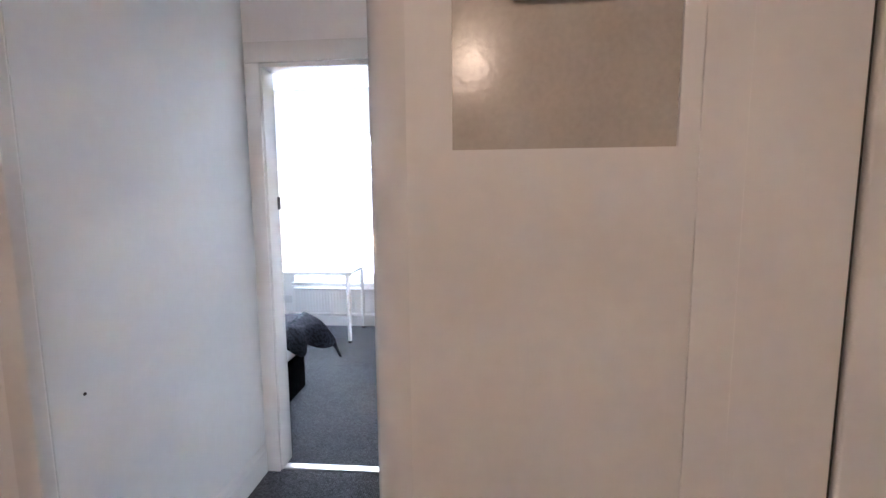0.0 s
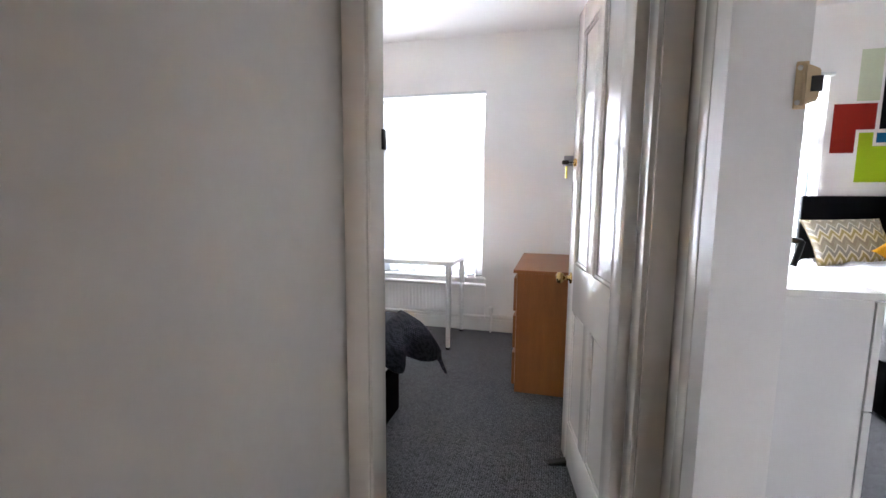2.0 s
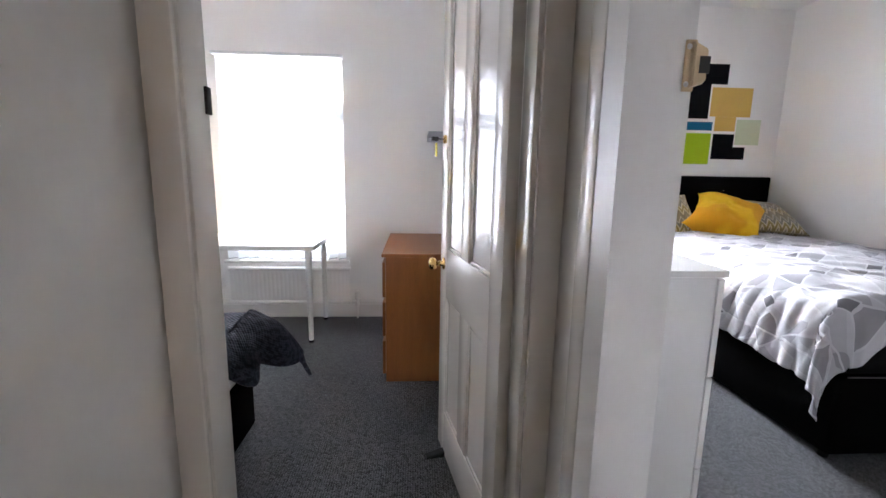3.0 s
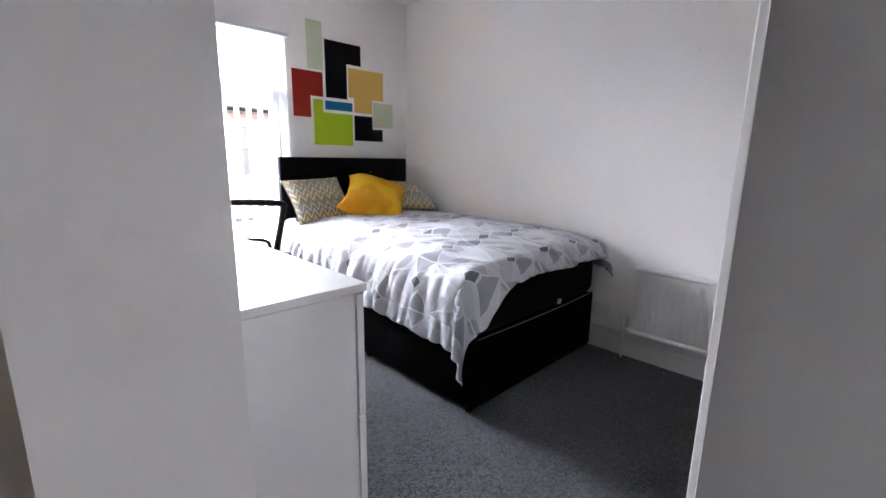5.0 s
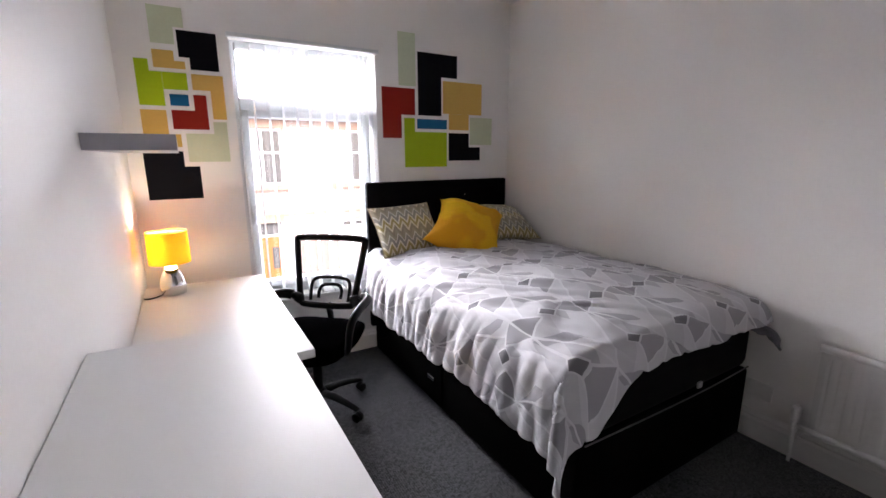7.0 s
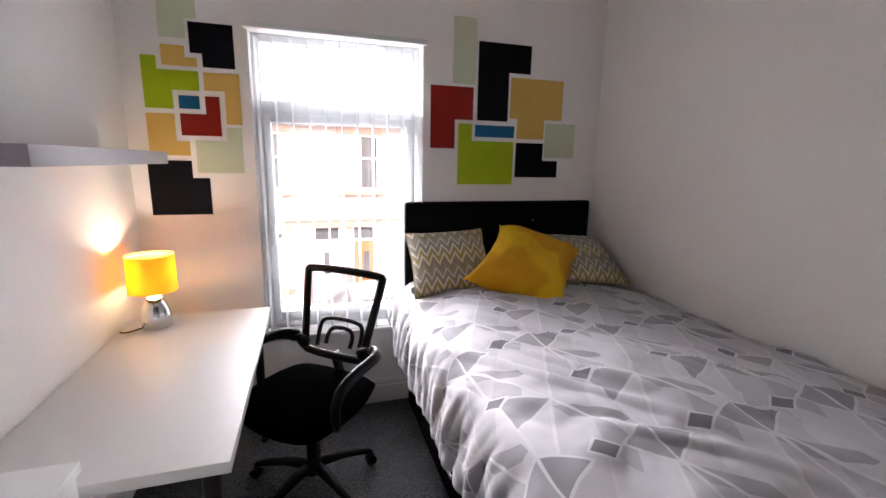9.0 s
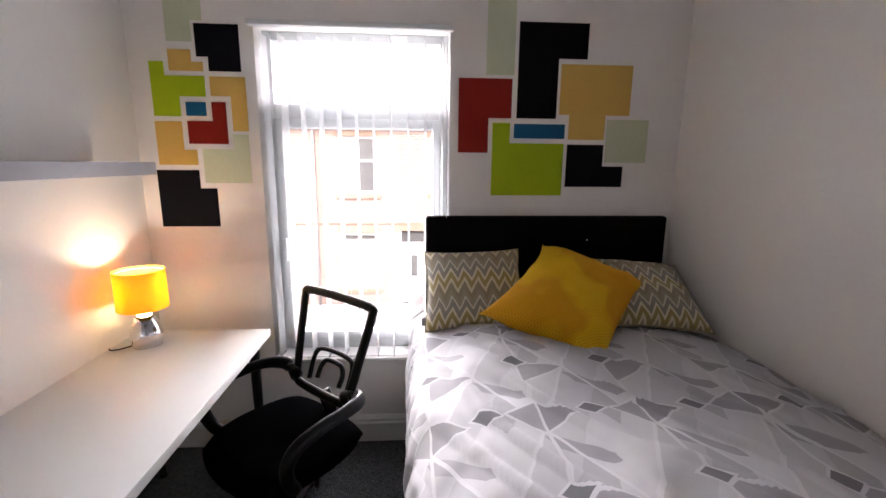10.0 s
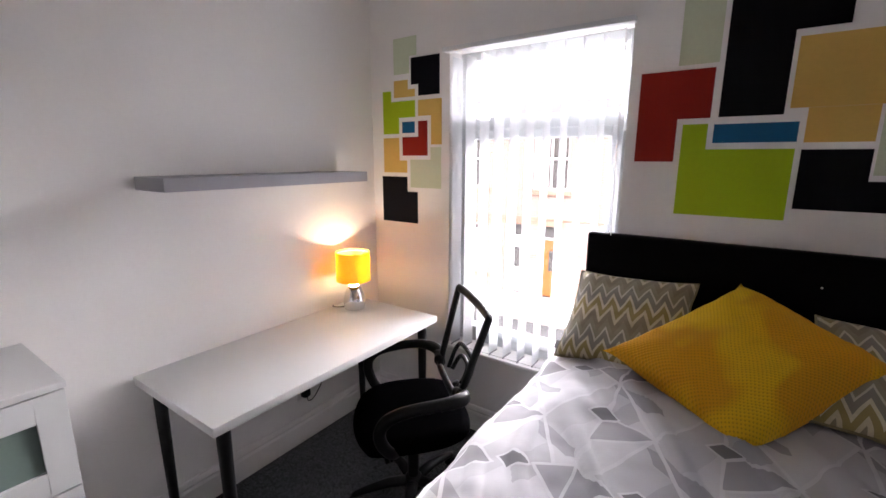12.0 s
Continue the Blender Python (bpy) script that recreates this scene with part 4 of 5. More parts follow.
# ---- main bedroom: desk, lamp, shelf, chair ----
def desk(x0, x1, y0, y1, z, top_mat, leg_mat, inset, label):
    d = thing("desk", ((x0 + x1) / 2, (y0 + y1) / 2, 0), label, "desk")
    part("tabletop", boxes((x0, x1, y0, y1, z - 0.034, z), bevel=0.002), top_mat, d, placed=True, smooth="edges")
    for x in (x0 + inset, x1 - inset):
        for y in (y0 + inset, y1 - inset):
            leg = part("leg", lathe(bmesh.new(), [(0.017, 0.018), (0.018, 0.1), (0.0245, z - 0.05), (0.0245, z - 0.036)], (x, y, 0), 18), leg_mat, d, placed=True, smooth="edges")
            part("foot", lathe(bmesh.new(), [(0.018, 0.0), (0.02, 0.006), (0.018, 0.018)], (x, y, 0), 14), M["black_plastic"], leg, "black levelling foot", placed=True, smooth="edges")
            part("leg_plate", lathe(bmesh.new(), [(0.045, z - 0.038), (0.045, z - 0.0345)], (x, y, 0), 18), leg_mat, leg, placed=True)
    return d


desk(0.003, 0.6, 2.195, 3.428, 0.727, M["white_board"], M["black_metal"], 0.06, "white laminate desk on black metal legs along the wall")


def table_lamp(x, y, z, label):
    t = thing("table_lamp", (x, y, z), label, "lamp")
    part("base", lathe(bmesh.new(), [(0.044, 0.0), (0.056, 0.004), (0.0615, 0.03), (0.061, 0.055), (0.056, 0.085), (0.046, 0.112), (0.036, 0.13), (0.031, 0.136)], n=36), M["chrome"], t, "egg-shaped polished chrome base", smooth=True)
    part("bulb", lathe(bmesh.new(), [(0.027, 0.137), (0.024, 0.16), (0.016, 0.18), (0.013, 0.215), (0.004, 0.222)], n=20), M["glow"], t, "glowing bulb", smooth=True)
    part("shade", lathe(bmesh.new(), [(0.0955, 0.17), (0.0935, 0.334), (0.092, 0.334), (0.094, 0.17), (0.0955, 0.17)], n=44), M["shade"], t, "mustard fabric drum shade, lit from inside", smooth="edges")
    part("shade_ring", tube(bmesh.new(), [(0.09 * math.cos(a * math.pi / 12), 0.09 * math.sin(a * math.pi / 12), 0.322) for a in range(24)], 0.0015, 5, closed=True), M["plastic_white"], t)
    part("spokes", boxes((-0.09, 0.09, -0.0012, 0.0012, 0.183, 0.186), (-0.0012, 0.0012, -0.09, 0.09, 0.187, 0.19)), M["plastic_white"], t)
    return t


table_lamp(0.141, 3.258, 0.727, "lit mustard drum lamp with a chrome egg base on the desk")
cable = tagged(link_mesh("lamp_cable", tube(bmesh.new(), smooth_curve([(0.088, 3.243, 0.733), (0.055, 3.21, 0.732), (0.03, 3.195, 0.734), (0.012, 3.21, 0.733)], 6), 0.003, 6), M["black_plastic"], True), "thin dark lamp cable lying on the desk", "cable")

sh = thing("wall_shelf", (0.12, 2.79, 1.48), "grey floating shelf on the white wall above the desk", "shelf")
part("board", boxes((0.001, 0.242, 2.296, 3.292, 1.452, 1.502), bevel=0.002), M["grey_board"], sh, placed=True, smooth="edges")


def office_chair(m):
    c = thing("office_chair", m, "black mesh-backed office swivel chair with loop arms", "chair")
    # five-star base and castors
    hub = part("base_hub", lathe(bmesh.new(), [(0.035, 0.06), (0.042, 0.075), (0.042, 0.115), (0.03, 0.13)], n=24), M["black_plastic"], c, smooth="edges")
    for i in range(5):
        a = radians(72 * i + 18)
        ca, sa = math.cos(a), math.sin(a)
        pts = [(ca * r, sa * r, z) for r, z in ((0.03, 0.1), (0.12, 0.105), (0.2, 0.092), (0.27, 0.075), (0.285, 0.068))]
        arm = part("base_leg", tube(bmesh.new(), pts, [0.028, 0.026, 0.022, 0.018, 0.014], 10, flat=0.75), M["black_plastic"], c, smooth=True)
        cx, cy = ca * 0.28, sa * 0.28
        castor = bmesh.new()
        for k in (-1, 1):
            ox, oy = -sa * 0.014 * k, ca * 0.014 * k
            prof = [(0.0, -0.009), (0.02, -0.009), (0.026, -0.005), (0.026, 0.005), (0.02, 0.009), (0.0, 0.009)]
            rings = []
            for r, h in prof:
                rings.append([castor.verts.new((cx + ox - sa * h + ca * r * math.cos(2 * math.pi * j / 16), cy + oy + ca * h + sa * r * math.cos(2 * math.pi * j / 16), 0.027 + r * math.sin(2 * math.pi * j / 16))) for j in range(16)])
            for p, q in zip(rings, rings[1:]):
                for j in range(16):
                    castor.faces.new((p[j], p[(j + 1) % 16], q[(j + 1) % 16], q[j]))
        bmesh.ops.remove_doubles(castor, verts=castor.verts, dist=0.0003)
        part("castor", castor, M["black_plastic"], arm, smooth="edges")
    part("gas_column", lathe(bmesh.new(), [(0.026, 0.12), (0.026, 0.27), (0.016, 0.275), (0.016, 0.38)], n=20), M["black_plastic"], c, smooth="edges")
    part("seat_plate", boxes((-0.09, 0.09, -0.12, 0.1, 0.375, 0.405), bevel=0.01), M["black_metal"], c, smooth="edges")
    part("lever", tube(bmesh.new(), [(0.05, 0, 0.385), (0.16, 0.0, 0.38), (0.25, 0.01, 0.372)], [0.006, 0.006, 0.011], 8), M["black_plastic"], c, smooth=True)
    # padded seat with a waterfall front
    bm = bmesh.new()
    n = 20
    for side in (1, -1):
        rows = []
        for i in range(n + 1):
            row = []
            for j in range(n + 1):
                u, v = 2 * i / n - 1, 2 * j / n - 1
                uu, vv = u * math.sqrt(1 - 0.32 * v * v), v * math.sqrt(1 - 0.32 * u * u)
                x, y = uu * 0.265, vv * 0.255 + 0.01
                rim = (max(0.0, 1 - abs(u) ** 5) ** 0.5) * (max(0.0, 1 - abs(v) ** 5) ** 0.5)
                z = 0.445 + (0.045 if side > 0 else -0.068) * rim - 0.03 * max(0.0, v) ** 3 + 0.012 * u * u
                row.append(bm.verts.new((x, y, z)))
            rows.append(row)
        for i in range(n):
            for j in range(n):
                bm.faces.new((rows[i][j], rows[i + 1][j], rows[i + 1][j + 1], rows[i][j + 1]))
    bmesh.ops.remove_doubles(bm, verts=bm.verts, dist=0.0005)
    part("seat", bm, M["black_seat"], c, "padded black fabric seat", smooth=True)

    # back: a frame that widens upward, with a see-through mesh
    def back(x, z):
        k = (z - 0.55) / 0.4
        return (x, -0.15 - 0.12 * k - 0.01 * math.cos(x * 5), z)

    loop = [back(-0.165, 0.6), back(-0.19, 0.75), back(-0.215, 0.93), back(-0.205, 0.95), back(-0.1, 0.957), back(0.1, 0.957), back(0.205, 0.95), back(0.215, 0.93), back(0.19, 0.75), back(0.165, 0.6), back(0.12, 0.572), back(-0.12, 0.572)]
    part("back_frame", tube(bmesh.new(), smooth_curve(loop, 5, closed=True), 0.02, 10, closed=True, flat=0.75, up=(0, 1, 0)), M["black_plastic"], c, smooth=True)
    bm = bmesh.new()
    rows = []
    for i in range(9):
        z = 0.585 + 0.365 * i / 8
        half = 0.16 + 0.05 * i / 8
        rows.append([bm.verts.new(back(-half + 2 * half * j / 8, z)) for j in range(9)])
    for p, q in zip(rows, rows[1:]):
        for j in range(8):
            bm.faces.new((p[j], p[j + 1], q[j + 1], q[j]))
    part("back_mesh", bm, M["mesh"], c, "see-through black mesh", smooth=True)

    def off(p, d):
        return (p[0], p[1] - d, p[2])

    for w, z0, z1 in ((0.12, 0.585, 0.715), (0.07, 0.6, 0.675)):
        lum = [off(back(-w, z0), 0.03), off(back(-w, z1 - 0.03), 0.04), off(back(-w * 0.6, z1), 0.045), off(back(w * 0.6, z1), 0.045), off(back(w, z1 - 0.03), 0.04), off(back(w, z0), 0.03)]
        part("lumbar_support", tube(bmesh.new(), smooth_curve(lum, 6), 0.0105, 8), M["black_plastic"], c, smooth=True)
    part("back_bracket", tube(bmesh.new(), smooth_curve([(0, -0.08, 0.385), (0, -0.2, 0.39), (0, -0.215, 0.46), (0, -0.185, 0.57)], 6), [0.03] * 19, 10, flat=0.4, up=(1, 0, 0)), M["black_plastic"], c, smooth=True)
    for s in (-1, 1):
        arm = [(s * 0.16, -0.165, 0.6), (s * 0.235, -0.17, 0.628), (s * 0.285, -0.09, 0.645), (s * 0.292, 0.05, 0.64), (s * 0.29, 0.14, 0.615), (s * 0.285, 0.175, 0.56), (s * 0.27, 0.16, 0.49), (s * 0.24, 0.12, 0.43), (s * 0.18, 0.08, 0.41)]
        part("armrest", tube(bmesh.new(), smooth_curve(arm, 6), [0.024 + 0.014 * max(0.0, 1 - k / 14) for k in range(49)], 12, flat=0.72, up=(s, 0, 0.3)), M["black_plastic"], c, "looped black plastic armrest", smooth=True)
    return c


office_chair(pose(0.785, 2.975, 0, 0, 0, 138.5))


# ---- main bedroom: chest, radiator, socket ----
def drawer_chest():
    x1, y0, y1, z = 0.418, 1.11, 1.905, 0.975
    c = thing("chest_of_drawers", (0.21, 1.5, 0), "white three-drawer chest with frosted glass drawer panels", "chest of drawers")
    part("side_panel", boxes((0.004, x1 - 0.018, y0, y0 + 0.018, 0.0, z - 0.02), bevel=0.0015), M["white_board"], c, placed=True)
    part("side_panel", boxes((0.004, x1 - 0.018, y1 - 0.018, y1, 0.0, z - 0.02), bevel=0.0015), M["white_board"], c, placed=True)
    part("top", boxes((0.003, x1 + 0.014, y0 - 0.002, y1 + 0.002, z - 0.019, z), bevel=0.0015), M["white_board"], c, placed=True)
    part("back_panel", boxes((0.006, 0.012, y0 + 0.018, y1 - 0.018, 0.04, z - 0.02)), M["white_board"], c, placed=True)
    part("plinth", boxes((x1 - 0.06, x1 - 0.045, y0 + 0.018, y1 - 0.018, 0.0, 0.06)), M["white_board"], c, placed=True)
    for k in range(3):
        z0 = 0.045 + k * 0.303
        z1 = z0 + 0.298
        fx0, fx1 = x1 - 0.012, x1 + 0.006
        gy0, gy1, gz0, gz1 = y0 + 0.07, y1 - 0.07, z0 + 0.075, z1 - 0.075
        f = part("drawer_front", boxes((fx0, fx1, y0 + 0.002, gy0, z0, z1), (fx0, fx1, gy1, y1 - 0.002, z0, z1), (fx0, fx1, gy0, gy1, z0, gz0), (fx0, fx1, gy0, gy1, gz1, z1), bevel=0.001), M["white_board"], c, placed=True)
        part("glass_panel", boxes((fx0 + 0.002, fx0 + 0.008, gy0 - 0.002, gy1 + 0.002, gz0 - 0.002, gz1 + 0.002)), M["frosted"], f, "greenish frosted glass", placed=True)


drawer_chest()


def radiator(name, origin, along, out, length, z0, z1, valve_at, label, rib=0.008):
    """A pressed steel panel on the wall: along runs with the wall, out points into the room."""
    o, a, n = Vector(origin), Vector(along), Vector(out)
    r = thing(name, (o.x, o.y, 0), label, "radiator")

    def at(s, d, z):
        return o + a * s + n * d + Vector((0, 0, z))

    bm = bmesh.new()
    k = int(length / 0.0333)
    cols = []
    for i in range(k * 6 + 1):
        s = length * i / (k * 6)
        groove = rib * max(0.0, math.cos(2 * math.pi * i / 6)) ** 2
        inner = groove if 0.03 < s < length - 0.03 else 0.0
        rows = [(z0, 0.0), (z0 + 0.02, 0.004), (z0 + 0.045, 0.004), (z0 + 0.06, 0.004 - inner), (z1 - 0.055, 0.004 - inner), (z1 - 0.04, 0.004), (z1 - 0.02, 0.004), (z1, 0.0)]
        cols.append([bm.verts.new(at(s, 0.066 + d, z)) for z, d in rows])
    for p, q in zip(cols, cols[1:]):
        for j in range(7):
            bm.faces.new((p[j], q[j], q[j + 1], p[j + 1]))
    part("front_panel", bm, M["radiator"], r, placed=True, smooth=True)

    def slab(s0, s1, d0, d1, za, zb, bev=0.003):
        p, q = at(s0, d0, 0), at(s1, d1, 0)
        return boxes((min(p.x, q.x), max(p.x, q.x), min(p.y, q.y), max(p.y, q.y), za, zb), bevel=bev)

    part("back_panel", slab(0.004, length - 0.004, 0.03, 0.064, z0 + 0.01, z1 - 0.012), M["radiator"], r, placed=True)
    part("top_rail", tube(bmesh.new(), [at(-0.006, 0.068, z1 - 0.006), at(length + 0.006, 0.068, z1 - 0.006)], 0.017, 12), M["radiator"], r, placed=True, smooth="edges")
    part("bottom_rail", tube(bmesh.new(), [at(-0.006, 0.068, z0 + 0.008), at(length + 0.006, 0.068, z0 + 0.008)], 0.016, 12), M["radiator"], r, placed=True, smooth="edges")
    for s in (0.12, length - 0.12):
        part("bracket", slab(s, s + 0.03, 0.0, 0.03, z0 + 0.06, z1 - 0.06), M["radiator"], r, placed=True)
    p = at(valve_at, 0.05, 0)
    v = part("valve", lathe(bmesh.new(), [(0.013, z0 - 0.03), (0.016, z0 - 0.01), (0.012, z0 + 0.02), (0.018, z0 + 0.03), (0.021, z0 + 0.045), (0.02, z0 + 0.09), (0.012, z0 + 0.1)], (p.x, p.y, 0), 18), M["plastic_white"], r, "white plastic valve head", placed=True, smooth="edges")
    part("pipe", tube(bmesh.new(), [(p.x, p.y, 0.0), (p.x, p.y, z0 - 0.028)], 0.0075, 10), M["radiator"], v, placed=True, smooth="edges")
    q = at(0.0 if valve_at < 0 else length, 0.062, z0 + 0.01)
    part("pipe", tube(bmesh.new(), [(p.x, p.y, z0 + 0.008), q], 0.0085, 10), M["radiator"], v, placed=True, smooth="edges")
    return r


radiator("radiator", (2.63, 1.315, 0), (0, -1, 0), (-1, 0, 0), 0.7, 0.19, 0.61, -0.055, "white ribbed panel radiator low on the wall by the bed", rib=0.006)


def socket(x, y, z, face, label):
    """A double socket plate; face is the way that it looks."""
    s = thing("wall_socket", (x, y, z), label, "socket")
    if face == "x":
        part("plate", boxes((x - 0.011, x, y - 0.073, y + 0.073, z - 0.043, z + 0.043), bevel=0.003), M["plastic_white"], s, placed=True, smooth="edges")
        for k in (-0.035, 0.035):
            part("switch", boxes((x - 0.014, x - 0.011, y + k - 0.006, y + k + 0.006, z + 0.005, z + 0.026), bevel=0.001), M["plastic_white"], s, placed=True)
    else:
        part("plate", boxes((x - 0.073, x + 0.073, y - 0.011, y, z - 0.043, z + 0.043), bevel=0.003), M["plastic_white"], s, placed=True, smooth="edges")
        for k in (-0.035, 0.035):
            part("switch", boxes((x + k - 0.006, x + k + 0.006, y - 0.014, y - 0.011, z + 0.005, z + 0.026), bevel=0.001), M["plastic_white"], s, placed=True)
    return s


socket(2.629, 1.56, 0.27, "x", "white double wall socket beside the bed's foot")
plug = thing("plug", (0.03, 3.0, 0.3), "black mains plug and lead in a wall socket under the desk", "plug")
part("socket_plate", boxes((0.0005, 0.011, 2.93, 3.075, 0.257, 0.343), bevel=0.003), M["plastic_white"], plug, placed=True)
part("plug_body", boxes((0.011, 0.05, 2.945, 2.99, 0.275, 0.325), bevel=0.008), M["black_plastic"], plug, placed=True, smooth="edges")
part("lead", tube(bmesh.new(), smooth_curve([(0.045, 2.968, 0.28), (0.05, 2.97, 0.255), (0.03, 3.03, 0.25), (0.012, 3.12, 0.34), (0.008, 3.18, 0.55), (0.008, 3.2, 0.69)], 6), 0.003, 6), M["black_plastic"], plug, placed=True, smooth=True)


def bunched_cover():
    """A gathered corner of cloth that hangs between mattress and wall."""
    bm = tube(bmesh.new(), smooth_curve([(2.565, 1.61, 0.6), (2.58, 1.56, 0.6), (2.59, 1.525, 0.588), (2.594, 1.495, 0.56), (2.594, 1.485, 0.52)], 8), [0.009 + 0.022 * math.sin(math.pi * min(1.0, 0.12 + k / 34)) for k in range(33)], 28, flat=0.75)
    for v in bm.verts:
        n = noise.noise_vector(v.co * 26.0) * 0.011 + noise.noise_vector(v.co * 70.0) * 0.004
        v.co += Vector((n.x * 0.5, n.y, n.z))
        v.co.x = min(v.co.x, 2.626)
    return tagged(link_mesh("folded_cover", bm, M["valance"], True), "grey valance corner bunched beside the mattress", "bed cover")


bunched_cover()

hook = tagged(link_mesh("wall_hook", tube(bmesh.new(), smooth_curve([(2.631, 1.135, 1.852), (2.622, 1.135, 1.852), (2.616, 1.135, 1.847), (2.618, 1.135, 1.84)], 5), 0.0022, 8), M["aluminium"], True), "tiny metal picture hook in the white wall", "hook")

# ---- second bedroom ----
desk(-2.37, -1.17, 2.97, 3.575, 0.72, M["white_board"], M["white_board"], 0.05, "white laminate desk on white legs under the window")
table_lamp(-2.3, 3.3, 0.72, "lit mustard drum lamp on the white desk")


def wooden_chest():
    x0, x1, y0, y1, z = -0.652, -0.132, 2.392, 3.25, 0.778
    c = thing("wooden_chest", ((x0 + x1) / 2, (y0 + y1) / 2, 0), "orange oak veneer three-drawer chest against the wall", "chest of drawers")
    for nm, r in (("side_panel", (x0 + 0.02, x1, y0, y0 + 0.02, 0.0, z - 0.02)), ("side_panel", (x0 + 0.02, x1, y1 - 0.02, y1, 0.0, z - 0.02)), ("back_panel", (x1 - 0.008, x1, y0 + 0.02, y1 - 0.02, 0.02, z - 0.02)), ("plinth", (x0 + 0.05, x0 + 0.065, y0 + 0.02, y1 - 0.02, 0.0, 0.06))):
        part(nm, boxes(r, bevel=0.001), M["wood"], c, placed=True)
    part("top", boxes((x0 - 0.004, x1, y0 - 0.002, y1 + 0.002, z - 0.02, z), bevel=0.0015), M["wood"], c, placed=True)
    for k in range(3):
        z0 = 0.05 + k * 0.236
        part("drawer_front", boxes((x0, x0 + 0.018, y0 + 0.002, y1 - 0.002, z0, z0 + 0.205), bevel=0.002), M["wood"], c, placed=True)


wooden_chest()
sh2 = thing("wall_shelf", (-0.25, 3.4, 1.5), "grey floating shelf in the second bedroom", "shelf")
part("board", boxes((-0.375, -0.109, 3.2, 3.59, 1.485, 1.535), bevel=0.002), M["grey_board"], sh2, placed=True)
radiator("radiator", (-1.99, 3.6, 0), (1, 0, 0), (0, -1, 0), 0.98, 0.14, 0.44, 1.035, "white panel radiator under the second bedroom's window", rib=0.003)
socket(-2.13, 3.599, 0.3, "y", "white double wall socket under the desk")
wedge = bmesh.new()
wv = [wedge.verts.new(p) for p in ((0, 0, 0), (0.11, 0, 0), (0.11, 0.04, 0), (0, 0.04, 0), (0.0, 0, 0.006), (0.11, 0, 0.03), (0.11, 0.04, 0.03), (0, 0.04, 0.006))]
for q in ((0, 3, 2, 1), (4, 5, 6, 7), (0, 1, 5, 4), (1, 2, 6, 5), (2, 3, 7, 6), (3, 0, 4, 7)):
    wedge.faces.new([wv[i] for i in q])
bmesh.ops.bevel(wedge, geom=list(wedge.edges), offset=0.003, segments=2, affect="EDGES")
ws = tagged(link_mesh("door_wedge", wedge, M["black_plastic"], "edges"), "black rubber door wedge on the carpet", "door wedge")
ws.matrix_world = pose(-0.41, 1.66, 0.001, 0, 0, 12)


def second_bed():
    b = thing("divan_bed", (-2.2, 1.55, 0), "black divan bed with a white sheet along the landing wall", "bed")
    x0, x1, y0, y1 = -3.1, -1.225, 1.115, 1.93
    part("base", boxes((x0, x1, y0, y1, 0.03, 0.3), bevel=0.02, seg=3), M["black_fabric"], b, placed=True, smooth="edges")
    part("mattress", boxes((x0, x1 + 0.005, y0, y1, 0.302, 0.53), bevel=0.06, seg=4), M["white_sheet"], b, placed=True, smooth="edges")
    for y in (y0 + 0.08, y1 - 0.08):
        for x in (x0 + 0.08, x1 - 0.06):
            part("glide", lathe(bmesh.new(), [(0.022, 0.0), (0.024, 0.03)], (x, y, 0), 14), M["black_plastic"], b, placed=True)


second_bed()


def throw():
    """A charcoal quilt spread over the second bed; its far corner falls past the foot and stands out in a point."""
    bm = bmesh.new()
    uvl = bm.loops.layers.uv.new("cloth")
    ns, nt = 150, 90
    flat, depth = 1.87, 0.83
    grid = []
    for i in range(ns + 1):
        row = []
        for j in range(nt + 1):
            q = (depth + 0.12) * j / nt
            v = min(q, depth) / depth
            reach = 0.03 + 0.32 * v ** 1.6 + 0.05 * math.exp(-((v - 0.55) / 0.12) ** 2) + 0.02 * noise.noise(Vector((v * 9.0, 3.0, 1.0)))
            s = (flat + reach) * i / ns
            x = -3.1 + min(s, flat)
            y = 1.125 + min(q, depth)
            z = 0.572 - 0.03 * (1 - v) + 0.018 * noise.noise(Vector((s * 4, q * 4, 2))) + 0.008 * noise.noise(Vector((s * 13, q * 13, 5)))
            os, oq = max(0.0, s - flat), max(0.0, q - depth)
            if os:
                grow = min(1.0, os / 0.2)
                far = v ** 2.5
                x += (0.09 + 0.09 * far) * (1 - math.exp(-os / 0.11)) + 0.22 * os * far + 0.02 * math.sin(q * 26 + 1.0) * grow
                z -= os * (0.86 - 0.22 * far) - 0.02 + 0.02 * math.cos(q * 26) * grow
            if oq:
                y += 0.05 * (1 - math.exp(-oq / 0.05))
                z -= oq * 0.9
            row.append((bm.verts.new((x, y, z)), (s, q)))
        grid.append(row)
    for i in range(ns):
        for j in range(nt):
            q = (grid[i][j], grid[i + 1][j], grid[i + 1][j + 1], grid[i][j + 1])
            f = bm.faces.new([c[0] for c in q])
            for loop, c in zip(f.loops, q):
                loop[uvl].uv = c[1]
    ob = link_mesh("bed_cover", bm, M["charcoal"], True)
    sol = ob.modifiers.new("thickness", "SOLIDIFY")
    sol.thickness, sol.offset = 0.02, -1
    return tagged(ob, "charcoal grey textured quilt hanging over the bed's corner", "quilt")


throw()


# ---- the street outside ----
G = -3.0
setting("ground", boxes((-600, 600, 3.9, 900, G - 0.5, G - 0.1)), M["asphalt"], "grey asphalt street", "ground")
setting("pavement", boxes((-40, 40, 12.8, 15.0, G - 0.1, G + 0.02), bevel=0.02), M["pavement"], "concrete pavement with a kerb", "pavement")
